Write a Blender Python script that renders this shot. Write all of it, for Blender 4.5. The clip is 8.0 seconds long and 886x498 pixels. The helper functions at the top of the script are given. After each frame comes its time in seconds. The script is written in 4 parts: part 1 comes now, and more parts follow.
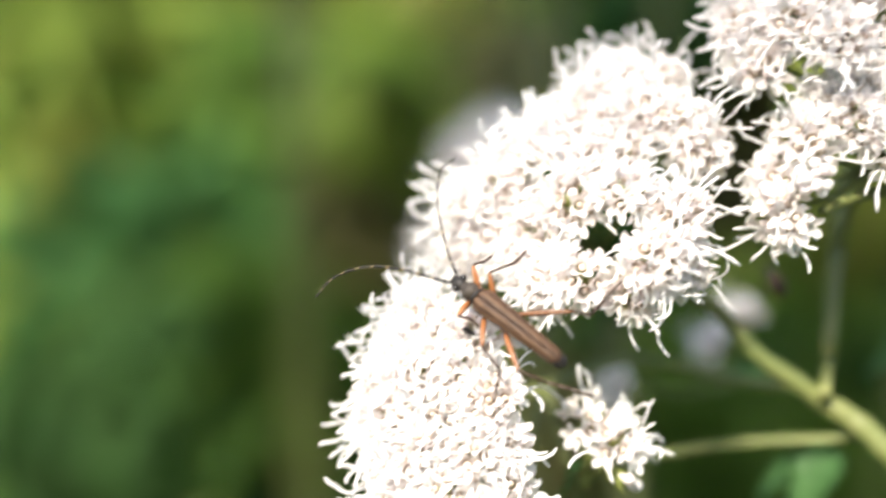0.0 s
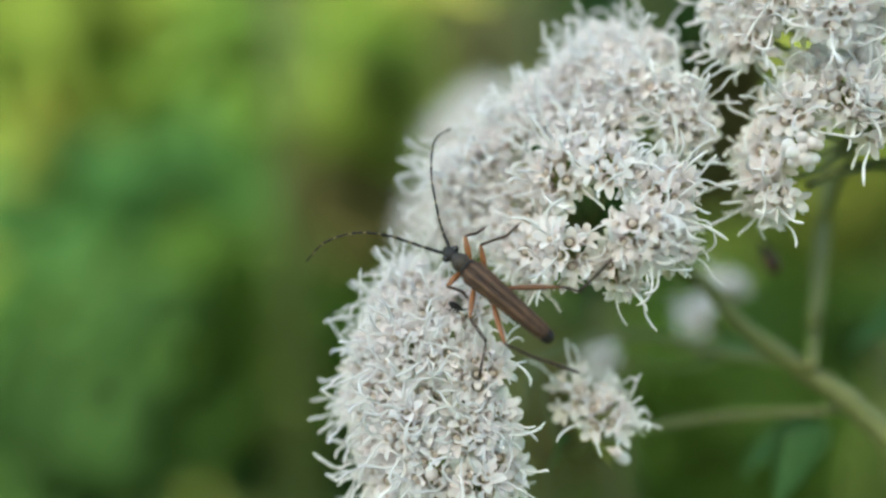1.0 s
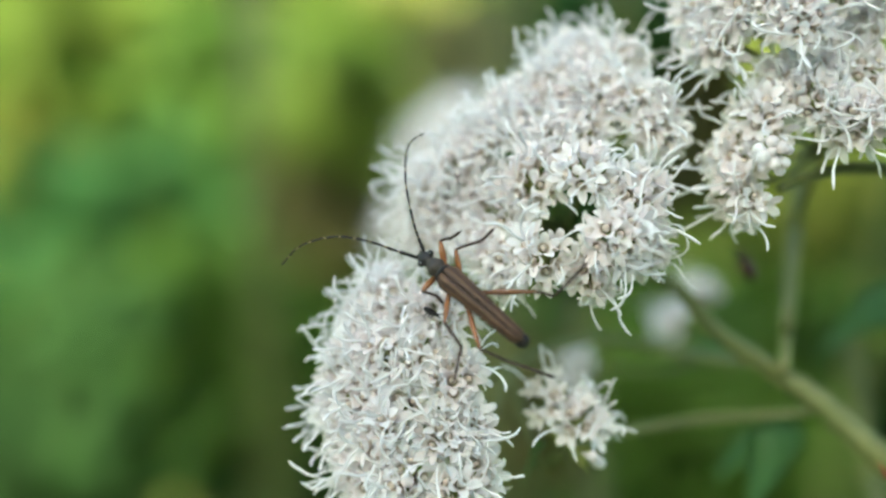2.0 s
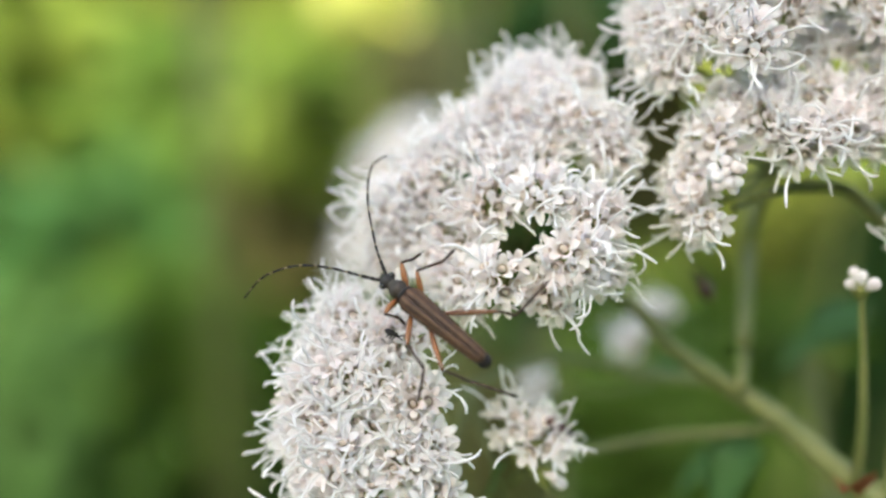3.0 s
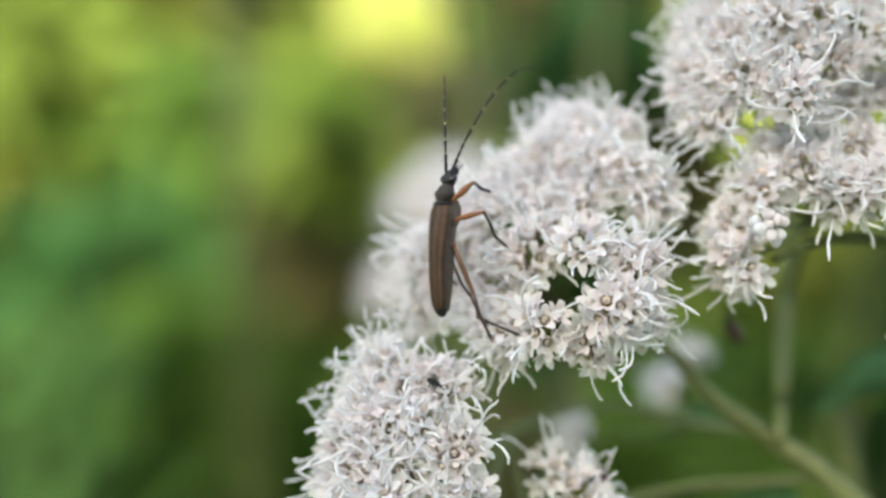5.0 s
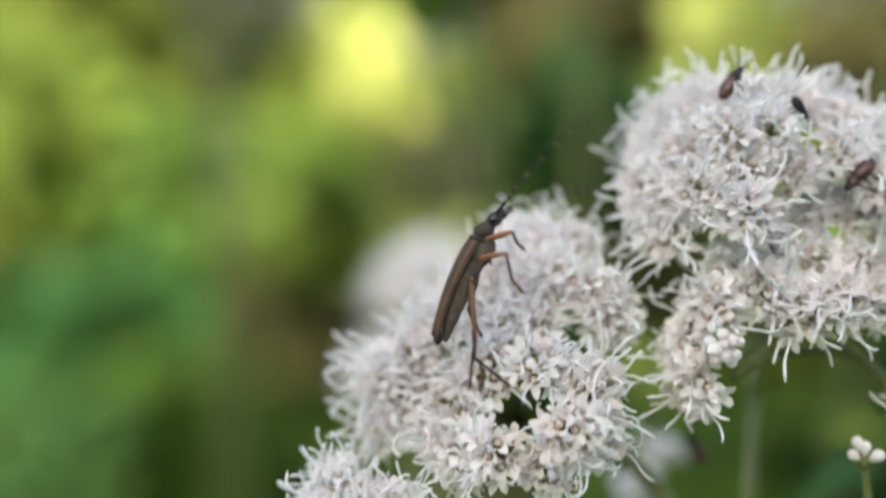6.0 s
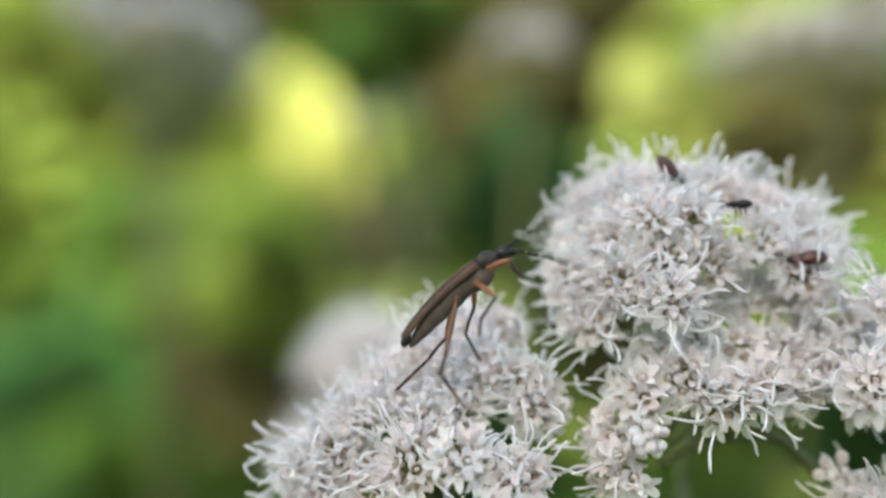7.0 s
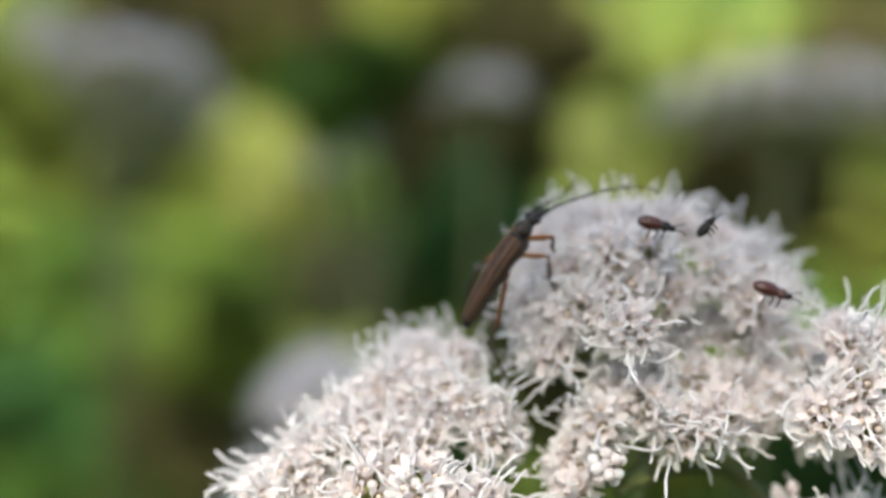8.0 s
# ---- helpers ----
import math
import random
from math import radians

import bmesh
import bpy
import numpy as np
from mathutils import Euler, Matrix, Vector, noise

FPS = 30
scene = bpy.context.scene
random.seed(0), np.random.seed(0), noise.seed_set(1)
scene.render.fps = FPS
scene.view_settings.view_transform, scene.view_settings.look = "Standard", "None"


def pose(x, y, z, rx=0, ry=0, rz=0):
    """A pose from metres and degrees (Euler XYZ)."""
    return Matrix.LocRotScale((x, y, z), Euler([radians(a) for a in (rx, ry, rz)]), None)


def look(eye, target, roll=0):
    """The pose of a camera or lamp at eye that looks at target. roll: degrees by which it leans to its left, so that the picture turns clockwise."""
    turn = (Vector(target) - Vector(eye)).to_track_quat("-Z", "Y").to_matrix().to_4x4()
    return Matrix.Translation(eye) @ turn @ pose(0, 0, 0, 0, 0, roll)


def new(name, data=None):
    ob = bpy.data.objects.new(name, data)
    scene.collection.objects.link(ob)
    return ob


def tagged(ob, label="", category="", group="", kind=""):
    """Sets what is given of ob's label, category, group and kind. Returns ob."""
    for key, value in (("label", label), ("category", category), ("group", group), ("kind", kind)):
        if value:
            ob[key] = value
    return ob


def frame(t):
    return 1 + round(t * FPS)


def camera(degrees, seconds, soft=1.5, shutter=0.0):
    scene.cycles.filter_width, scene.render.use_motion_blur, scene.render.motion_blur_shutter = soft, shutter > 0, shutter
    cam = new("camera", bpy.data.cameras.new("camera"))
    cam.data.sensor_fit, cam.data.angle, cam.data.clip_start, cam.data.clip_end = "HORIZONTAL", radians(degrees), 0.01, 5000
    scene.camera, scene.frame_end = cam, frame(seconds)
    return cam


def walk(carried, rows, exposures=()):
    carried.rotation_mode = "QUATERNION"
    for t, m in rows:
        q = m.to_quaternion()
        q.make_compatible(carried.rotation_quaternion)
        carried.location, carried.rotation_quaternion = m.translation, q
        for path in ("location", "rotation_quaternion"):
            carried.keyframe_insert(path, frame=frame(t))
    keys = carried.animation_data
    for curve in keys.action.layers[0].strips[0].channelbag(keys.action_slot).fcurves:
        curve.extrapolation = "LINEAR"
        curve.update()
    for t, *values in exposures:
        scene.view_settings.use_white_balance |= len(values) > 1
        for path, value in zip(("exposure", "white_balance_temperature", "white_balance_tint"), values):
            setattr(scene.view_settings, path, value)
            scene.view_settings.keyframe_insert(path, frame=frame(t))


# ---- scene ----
MM = 0.001
H = Vector((0.0, 0.0, 0.85))          # middle of the flower cluster, above the ground

# ---- camera and its walk ----
cam = camera(45, 8.0, soft=2.5, shutter=0.4)
cam.data.dof.use_dof = True
cam.data.dof.focus_distance = 0.1042
cam.data.dof.aperture_fstop = 5.0
walk(cam, [
    (0, pose(-0.01155, -0.10436, 0.88083, 72.522, 0.000, 2.332)),
    (0.1, pose(-0.01155, -0.10436, 0.88083, 71.852, 0.000, 3.132)),
    (0.2, pose(-0.01155, -0.10436, 0.88083, 71.504, 0.000, 2.791)),
    (0.3, pose(-0.01155, -0.10436, 0.88083, 71.309, 0.000, 1.646)),
    (0.5, pose(-0.01155, -0.10436, 0.88083, 71.665, 0.000, 0.996)),
    (0.7, pose(-0.01155, -0.10436, 0.88083, 73.285, 0.000, 0.532)),
    (0.8, pose(-0.01155, -0.10436, 0.88083, 72.909, 0.000, 0.906)),
    (1, pose(-0.01155, -0.10436, 0.88083, 71.203, 0.000, 1.661)),
    (1.2, pose(-0.01155, -0.10436, 0.88083, 71.307, 0.000, 0.870)),
    (1.3, pose(-0.01155, -0.10436, 0.88083, 71.655, 0.000, 0.404)),
    (1.5, pose(-0.01155, -0.10436, 0.88083, 72.000, 0.000, 0.000)),
    (1.7, pose(-0.01155, -0.10436, 0.88083, 71.533, 0.000, 0.235)),
    (2.8, pose(-0.01155, -0.10436, 0.88083, 72.068, 0.000, -1.407)),
    (3, pose(-0.01155, -0.10436, 0.88083, 72.734, 0.000, -2.127)),
    (3.2, pose(-0.01155, -0.10436, 0.88083, 71.500, 0.000, -0.501)),
    (3.3, pose(-0.01155, -0.10436, 0.88083, 71.039, 0.000, -0.222)),
    (3.5, pose(-0.01155, -0.10436, 0.88083, 71.277, 0.000, -1.221)),
    (3.7, pose(-0.01155, -0.10436, 0.88083, 72.530, 0.000, -1.782)),
    (3.8, pose(-0.01155, -0.10436, 0.88083, 72.844, 0.000, -2.347)),
    (4, pose(-0.01155, -0.10436, 0.88083, 70.824, 0.000, -1.223)),
    (4.2, pose(-0.01155, -0.10436, 0.88083, 69.496, 0.000, 1.694)),
    (4.3, pose(-0.01155, -0.10436, 0.88083, 69.671, 0.000, 1.851)),
    (4.5, pose(-0.01247, -0.10464, 0.88104, 72.018, 0.042, -0.045)),
    (4.7, pose(-0.01311, -0.10452, 0.88212, 73.249, 0.033, -0.892)),
    (5.8, pose(-0.01605, -0.10426, 0.88576, 76.042, -0.510, -1.318)),
    (6, pose(-0.00906, -0.10164, 0.88986, 76.804, 0.212, -1.101)),
    (6.2, pose(-0.00995, -0.10177, 0.88961, 79.098, -0.080, -1.403)),
    (6.3, pose(-0.01040, -0.10183, 0.88949, 79.385, -0.226, -1.711)),
    (6.5, pose(-0.01130, -0.10196, 0.88924, 78.973, -0.517, -2.203)),
    (6.7, pose(-0.00936, -0.10104, 0.89053, 79.842, -0.417, -2.804)),
    (6.8, pose(-0.00839, -0.10058, 0.89117, 80.408, -0.367, -4.457)),
    (7, pose(-0.00645, -0.09966, 0.89245, 79.963, -0.267, -3.836)),
    (7.2, pose(-0.00623, -0.10007, 0.89181, 79.139, -0.609, -3.953)),
    (7.3, pose(-0.00612, -0.10028, 0.89149, 79.194, -0.779, -4.225)),
    (7.5, pose(-0.00590, -0.10070, 0.89086, 80.910, -1.121, -5.029)),
    (7.7, pose(-0.00659, -0.10128, 0.89080, 82.953, -1.218, -6.519)),
    (7.8, pose(-0.00693, -0.10157, 0.89077, 83.234, -1.267, -6.557)),
    (8, pose(-0.00763, -0.10216, 0.89072, 82.741, -1.364, -6.160)),
], exposures=[
    (0.0, 1.55, 6900, 10), (0.3, 1.8, 7200, 9), (0.5, 1.68, 7500, 9), (1.0, 1.98, 7150, -4), (1.7, 2.16, 7100, -7),
    (2.8, 2.1, 7300, 4), (3.0, 2.28, 7500, 7), (3.5, 2.32, 7500, 7), (4.0, 2.0, 7500, 7), (4.5, 2.15, 7400, 6), (5.8, 1.95, 7250, 7), (7.0, 1.88, 7150, 7), (7.5, 1.78, 7050, 9), (8.0, 1.33, 6850, 10),
])

# ---- world, sun ----
SUN_EL, SUN_AZ = radians(52), radians(-150)   # azimuth from +y towards +x
world = bpy.data.worlds.new("sky")
scene.world = world
world.use_nodes = True
wn = world.node_tree.nodes
sky = wn.new("ShaderNodeTexSky")
sky.sky_type, sky.sun_disc = "NISHITA", False
sky.sun_elevation, sky.sun_rotation = SUN_EL, SUN_AZ
sky.air_density, sky.dust_density = 1.0, 2.0
world.node_tree.links.new(sky.outputs[0], wn["Background"].inputs[0])
wn["Background"].inputs[1].default_value = 0.13

sun = new("sun", bpy.data.lights.new("sun", "SUN"))
sun.data.energy, sun.data.angle, sun.data.color = 4, radians(3), (1.0, 0.95, 0.86)
sun_dir = Vector((math.sin(SUN_AZ) * math.cos(SUN_EL), math.cos(SUN_AZ) * math.cos(SUN_EL), math.sin(SUN_EL)))
sun.matrix_world = look(H + sun_dir * 5, H)


# ---- materials ----
def material(name, low, high, scale, rough=0.6, see_through=0.0, bump=0.0, spread=0.35, metal=0.0, coat=0.0, gloss=0.5):
    """Two colours mixed by coarse and fine noise and by each piece's own random number."""
    m = bpy.data.materials.new(name)
    m.use_nodes = True
    nt = m.node_tree
    n, l = nt.nodes, nt.links
    b = n["Principled BSDF"]
    out = n["Material Output"]
    co = n.new("ShaderNodeTexCoord")
    big, fine = n.new("ShaderNodeTexNoise"), n.new("ShaderNodeTexNoise")
    big.inputs["Scale"].default_value, big.inputs["Detail"].default_value = scale, 4
    fine.inputs["Scale"].default_value, fine.inputs["Detail"].default_value = scale * 7, 6
    for t in (big, fine):
        l.new(co.outputs["Object"], t.inputs["Vector"])
    info, geo = n.new("ShaderNodeObjectInfo"), n.new("ShaderNodeNewGeometry")

    def maths(op, a, c, clamp=False):
        x = n.new("ShaderNodeMath")
        x.operation, x.use_clamp = op, clamp
        for i, v in ((0, a), (1, c)):
            if isinstance(v, (int, float)):
                x.inputs[i].default_value = v
            else:
                l.new(v, x.inputs[i])
        return x.outputs[0]

    grain = maths("ADD", maths("MULTIPLY", big.outputs["Fac"], 0.65), maths("MULTIPLY", fine.outputs["Fac"], 0.35))
    own = maths("SUBTRACT", maths("ADD", maths("MULTIPLY", info.outputs["Random"], 0.5), maths("MULTIPLY", geo.outputs["Random Per Island"], 0.5)), 0.5)
    fac = maths("ADD", maths("ADD", maths("MULTIPLY", maths("SUBTRACT", grain, 0.5), 2.2), 0.5), maths("MULTIPLY", own, spread * 2), True)
    mix = n.new("ShaderNodeMix")
    mix.data_type = "RGBA"
    l.new(fac, mix.inputs["Factor"])
    mix.inputs["A"].default_value, mix.inputs["B"].default_value = (*low, 1), (*high, 1)
    l.new(mix.outputs["Result"], b.inputs["Base Color"])
    b.inputs["Roughness"].default_value, b.inputs["Metallic"].default_value = rough, metal
    b.inputs["Specular IOR Level"].default_value = gloss
    b.inputs["Coat Weight"].default_value = coat
    if bump:
        bp = n.new("ShaderNodeBump")
        bp.inputs["Strength"].default_value, bp.inputs["Distance"].default_value = bump, 0.15 / scale
        l.new(fine.outputs["Fac"], bp.inputs["Height"])
        l.new(bp.outputs["Normal"], b.inputs["Normal"])
    if see_through:
        tr, ms = n.new("ShaderNodeBsdfTranslucent"), n.new("ShaderNodeMixShader")
        ms.inputs[0].default_value = see_through
        l.new(mix.outputs["Result"], tr.inputs["Color"])
        l.new(b.outputs[0], ms.inputs[1])
        l.new(tr.outputs[0], ms.inputs[2])
        l.new(ms.outputs[0], out.inputs["Surface"])
    return m


PETAL = material("white_petal", (0.88, 0.77, 0.74), (0.975, 0.965, 0.965), 500, 0.65, 0.42, 0.1, 0.6, gloss=0.2)
STYLE = material("white_style", (0.90, 0.88, 0.87), (0.97, 0.97, 0.97), 600, 0.55, 0.35, 0, 0.3, gloss=0.25)
# Cream tube; its darker tone also stands in for shade between florets.
THROAT = material("shaded_cream_tube", (0.60, 0.50, 0.41), (0.80, 0.69, 0.61), 600, 0.65, 0.2, 0.1, 0.5, gloss=0.2)
ANTHER = material("pale_brown_anther", (0.54, 0.45, 0.37), (0.74, 0.65, 0.57), 700, 0.7, 0, 0, 0.5)
BRACT = material("green_bract", (0.19, 0.23, 0.055), (0.30, 0.32, 0.10), 400, 0.55, 0.25, 0.2)
STEM = material("green_stem", (0.10, 0.135, 0.035), (0.20, 0.21, 0.07), 160, 0.5, 0, 0.35, 0.2)
PLANT_LEAF = material("flower_leaf", (0.09, 0.22, 0.07), (0.16, 0.32, 0.11), 70, 0.5, 0.35, 0.4)
# yellow and lit have sunlight put into the leaf colour, dark has shade
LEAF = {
    "yellow": material("leaf_sunlit_yellow", (0.76, 0.80, 0.33), (0.88, 0.92, 0.47), 25, 0.5, 0.5, 0.2, gloss=0.15),
    "lit": material("leaf_sunlit_green", (0.26, 0.365, 0.075), (0.365, 0.47, 0.12), 25, 0.5, 0.5, 0.2, gloss=0.15),
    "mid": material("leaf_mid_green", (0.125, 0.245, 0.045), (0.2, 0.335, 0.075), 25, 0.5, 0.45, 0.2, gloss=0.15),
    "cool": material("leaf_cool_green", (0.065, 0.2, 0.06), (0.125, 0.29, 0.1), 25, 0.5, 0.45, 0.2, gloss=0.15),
    "dark": material("leaf_shaded_green", (0.045, 0.115, 0.03), (0.09, 0.185, 0.055), 25, 0.5, 0.4, 0.2, gloss=0.15),
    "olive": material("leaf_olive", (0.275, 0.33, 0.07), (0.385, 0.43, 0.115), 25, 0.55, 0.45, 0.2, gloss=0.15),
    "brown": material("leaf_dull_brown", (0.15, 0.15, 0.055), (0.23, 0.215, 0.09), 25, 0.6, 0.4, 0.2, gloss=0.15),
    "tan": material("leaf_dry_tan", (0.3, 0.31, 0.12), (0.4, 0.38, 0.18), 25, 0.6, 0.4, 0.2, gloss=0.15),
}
BARK = material("weed_stem", (0.07, 0.09, 0.03), (0.14, 0.14, 0.06), 90, 0.7, 0, 0.3)
SOIL = material("forest_soil", (0.02, 0.022, 0.012), (0.06, 0.055, 0.03), 6, 0.9, 0, 0.6)
WING = material("brown_wing_case", (0.018, 0.0095, 0.006), (0.07, 0.036, 0.02), 700, 0.45, 0, 0.6, 0.1, gloss=0.3)
STRIPE = material("pale_wing_stripe", (0.062, 0.034, 0.019), (0.135, 0.076, 0.043), 700, 0.55, 0, 0.5, 0.1, gloss=0.25)
BLACK = material("black_shell", (0.008, 0.007, 0.007), (0.026, 0.023, 0.021), 800, 0.5, 0, 0.3, 0.1, gloss=0.3)
GREY = material("dark_neck_shield", (0.022, 0.018, 0.015), (0.07, 0.056, 0.045), 800, 0.6, 0, 0.3, 0.1, gloss=0.3)
BELLY = material("grey_brown_belly", (0.05, 0.038, 0.03), (0.17, 0.132, 0.1), 900, 0.6, 0, 0.6, 0.2, gloss=0.3)
GLOSS_EYE = material("glossy_black_eye", (0.006, 0.005, 0.005), (0.016, 0.014, 0.013), 900, 0.2, 0, 0.1, 0.1, coat=0.3)
DULL_ORANGE = material("dull_orange_leg", (0.10, 0.04, 0.016), (0.19, 0.08, 0.032), 600, 0.45, 0.05, 0.1, 0.2)
ORANGE = material("orange_leg", (0.22, 0.078, 0.026), (0.34, 0.14, 0.05), 600, 0.4, 0.1, 0.1, 0.2)
BROWNLEG = material("dark_brown_leg", (0.022, 0.011, 0.007), (0.06, 0.03, 0.017), 600, 0.5, 0, 0.1, 0.2)
PALE = material("pale_antenna_ring", (0.30, 0.22, 0.11), (0.42, 0.33, 0.18), 600, 0.5)
DRY = material("dry_rust_leaf", (0.20, 0.055, 0.02), (0.42, 0.15, 0.06), 300, 0.7, 0.2, 0.4)
RUST = material("rust_red_shell", (0.045, 0.012, 0.008), (0.11, 0.028, 0.015), 700, 0.35, 0, 0.2, 0.2, coat=0.3)


# ---- helpers of this scene ----
def mesh_of(name, bm, *mats, smooth=True):
    me = bpy.data.meshes.new(name)
    bm.normal_update()
    bm.to_mesh(me)
    bm.free()
    for m in mats:
        me.materials.append(m)
    if smooth:
        me.shade_smooth()
    return me


def part(name, data, parent, m=None, label=""):
    """One mesh object under a thing or under a part; data: a mesh."""
    ob = new(name, data)
    ob.parent = parent
    if m is not None:
        ob.matrix_basis = m
    return tagged(ob, label)


def thing(name, at, label, category, group="", kind=""):
    ob = new(name)
    ob.empty_display_size = 0.005
    ob.location = at
    return tagged(ob, label, category, group, kind)


def tube(bm, points, radii, sides=6, mat=0, cap=True):
    """A round rod of varying thickness through the points."""
    pts = [Vector(p) for p in points]
    rings = []
    side = None
    for i, p in enumerate(pts):
        d = (pts[min(i + 1, len(pts) - 1)] - pts[max(i - 1, 0)]).normalized()
        if side is None:
            side = d.orthogonal().normalized()
        side = (side - d * side.dot(d)).normalized()
        up = d.cross(side)
        r = radii[i] if isinstance(radii, (list, tuple)) else radii
        rings.append([bm.verts.new(p + (side * math.cos(a) + up * math.sin(a)) * r)
                      for a in (2 * math.pi * k / sides for k in range(sides))])
    for a, b in zip(rings, rings[1:]):
        for k in range(sides):
            bm.faces.new((a[k], a[(k + 1) % sides], b[(k + 1) % sides], b[k])).material_index = mat
    if cap:
        bm.faces.new(rings[0][::-1]).material_index = mat
        bm.faces.new(rings[-1]).material_index = mat
    return rings


def bend(a, b, sag, n=8):
    """Points on a bowed line from a to b; sag: the sideways vector at its middle."""
    a, b, sag = Vector(a), Vector(b), Vector(sag)
    return [a.lerp(b, i / n) + sag * (4 * (i / n) * (1 - i / n)) for i in range(n + 1)]


def smooth_line(points, n=6):
    """A rounded line through the points."""
    p = [Vector(q) for q in points]
    p = [p[0] * 2 - p[1]] + p + [p[-1] * 2 - p[-2]]
    out = []
    for i in range(1, len(p) - 2):
        for k in range(n):
            t = k / n
            out.append(0.5 * (2 * p[i] + (p[i + 1] - p[i - 1]) * t + (2 * p[i - 1] - 5 * p[i] + 4 * p[i + 1] - p[i + 2]) * t * t
                              + (3 * p[i] - p[i - 1] - 3 * p[i + 1] + p[i + 2]) * t ** 3))
    return out + [p[-2]]


def aim(axis, spin=0.0):
    """A turn that sets z along axis."""
    return Vector(axis).to_track_quat("Z", "Y").to_matrix().to_4x4() @ Matrix.Rotation(spin, 4, "Z")


# ---- flower pieces, in metres ----
rng = random.Random(7)


def floret_mesh(seed, styles=2, opened=1.0):
    """A white bell-shaped floret: tube, five broad pointed lobes, pale anthers and long wavy styles."""
    r = random.Random(seed)
    bm = bmesh.new()
    ring = []
    prof = [(0.0, 0.24), (1.3, 0.34), (2.1, 0.62), (2.8, 0.84)]
    for z, q in prof:
        ring.append([bm.verts.new((math.cos(a) * q * MM, math.sin(a) * q * MM, z * MM))
                     for a in (2 * math.pi * k / 10 for k in range(10))])
    for a, b in zip(ring, ring[1:]):
        for k in range(10):
            bm.faces.new((a[k], a[(k + 1) % 10], b[(k + 1) % 10], b[k])).material_index = 3 if b is not ring[-1] else 0
    top = ring[-1]
    for k in range(5):
        a = 2 * math.pi * (2 * k + 1) / 10
        flare = opened * r.uniform(0.6, 1.1)
        droop = r.uniform(-0.3, 0.6) * opened
        dirv = Vector((math.cos(a), math.sin(a), 0))
        tang = Vector((-math.sin(a), math.cos(a), 0))
        base_l, base_m, base_r = top[2 * k], top[2 * k + 1], top[(2 * k + 2) % 10]
        c1 = dirv * (0.84 + 0.34 * flare) + Vector((0, 0, 2.8 + 0.34 - 0.10 * droop))
        c2 = dirv * (0.84 + 0.66 * flare) + Vector((0, 0, 2.8 + 0.58 - 0.40 * droop))
        c3 = dirv * (0.84 + 0.9 * flare) + Vector((0, 0, 2.8 + 0.66 - 0.9 * droop))
        rows = [(base_l, base_m, base_r)]
        for c, w in ((c1, 0.45), (c2, 0.26)):
            rows.append((bm.verts.new((c - tang * w) * MM), bm.verts.new((c + Vector((0, 0, -0.10)) + dirv * 0.04) * MM), bm.verts.new((c + tang * w) * MM)))
        tip = bm.verts.new(c3 * MM)
        for u, v in zip(rows, rows[1:]):
            bm.faces.new((u[0], u[1], v[1], v[0]))
            bm.faces.new((u[1], u[2], v[2], v[1]))
        bm.faces.new((rows[2][0], rows[2][1], tip))
        bm.faces.new((rows[2][1], rows[2][2], tip))
    # anthers in the throat
    tube(bm, [(0, 0, 2.0 * MM), (0, 0, 2.35 * MM), (0.02 * MM, 0, 2.7 * MM)], [0.34 * MM, 0.36 * MM, 0.14 * MM], 6, 2)
    turn = r.uniform(0, 6.3)
    for s in range(styles):
        a = turn + s * math.pi + r.uniform(-0.5, 0.5)
        long_, lean = r.uniform(2.4, 5.2), r.uniform(0.15, 0.85)
        curl, twist = r.uniform(-0.8, 0.9), r.uniform(-0.9, 0.9)
        p, d = Vector((0, 0, 2.6)), Vector((math.cos(a) * lean, math.sin(a) * lean, 1)).normalized()
        bendax = d.cross(Vector((math.cos(a + twist), math.sin(a + twist), 0))).normalized()
        pts = []
        for i in range(9):
            pts.append(p * MM)
            p = p + d * (long_ / 8)
            d = Matrix.Rotation(curl * (0.04 + 0.08 * i), 3, bendax) @ d
            d = (d + Vector((r.uniform(-1, 1), r.uniform(-1, 1), r.uniform(-1, 1))) * 0.27).normalized()
        tube(bm, pts, [q * MM for q in (0.10, 0.10, 0.105, 0.11, 0.12, 0.135, 0.15, 0.15, 0.08)], 5, 1)
    return mesh_of("floret", bm, PETAL, STYLE, ANTHER, THROAT)


def bud_mesh(seed):
    """A closed white floret bud with a rounded tip."""
    r = random.Random(seed)
    bm = bmesh.new()
    prof = [(0, 0.25), (1.3, 0.36), (2.0, 0.62), (2.6, 0.80), (3.1, 0.72), (3.45, 0.42), (3.55, 0.10)]
    tube(bm, [(0, 0, z * MM) for z, q in prof], [q * MM * r.uniform(0.95, 1.05) for z, q in prof], 10, 0)
    return mesh_of("floret_bud", bm, PETAL)


FLORETS = [floret_mesh(100 + i, styles=2) for i in range(30)]
SHORT = [floret_mesh(200 + i, styles=0, opened=0.95) for i in range(6)]
BUDS = [bud_mesh(300 + i) for i in range(3)]


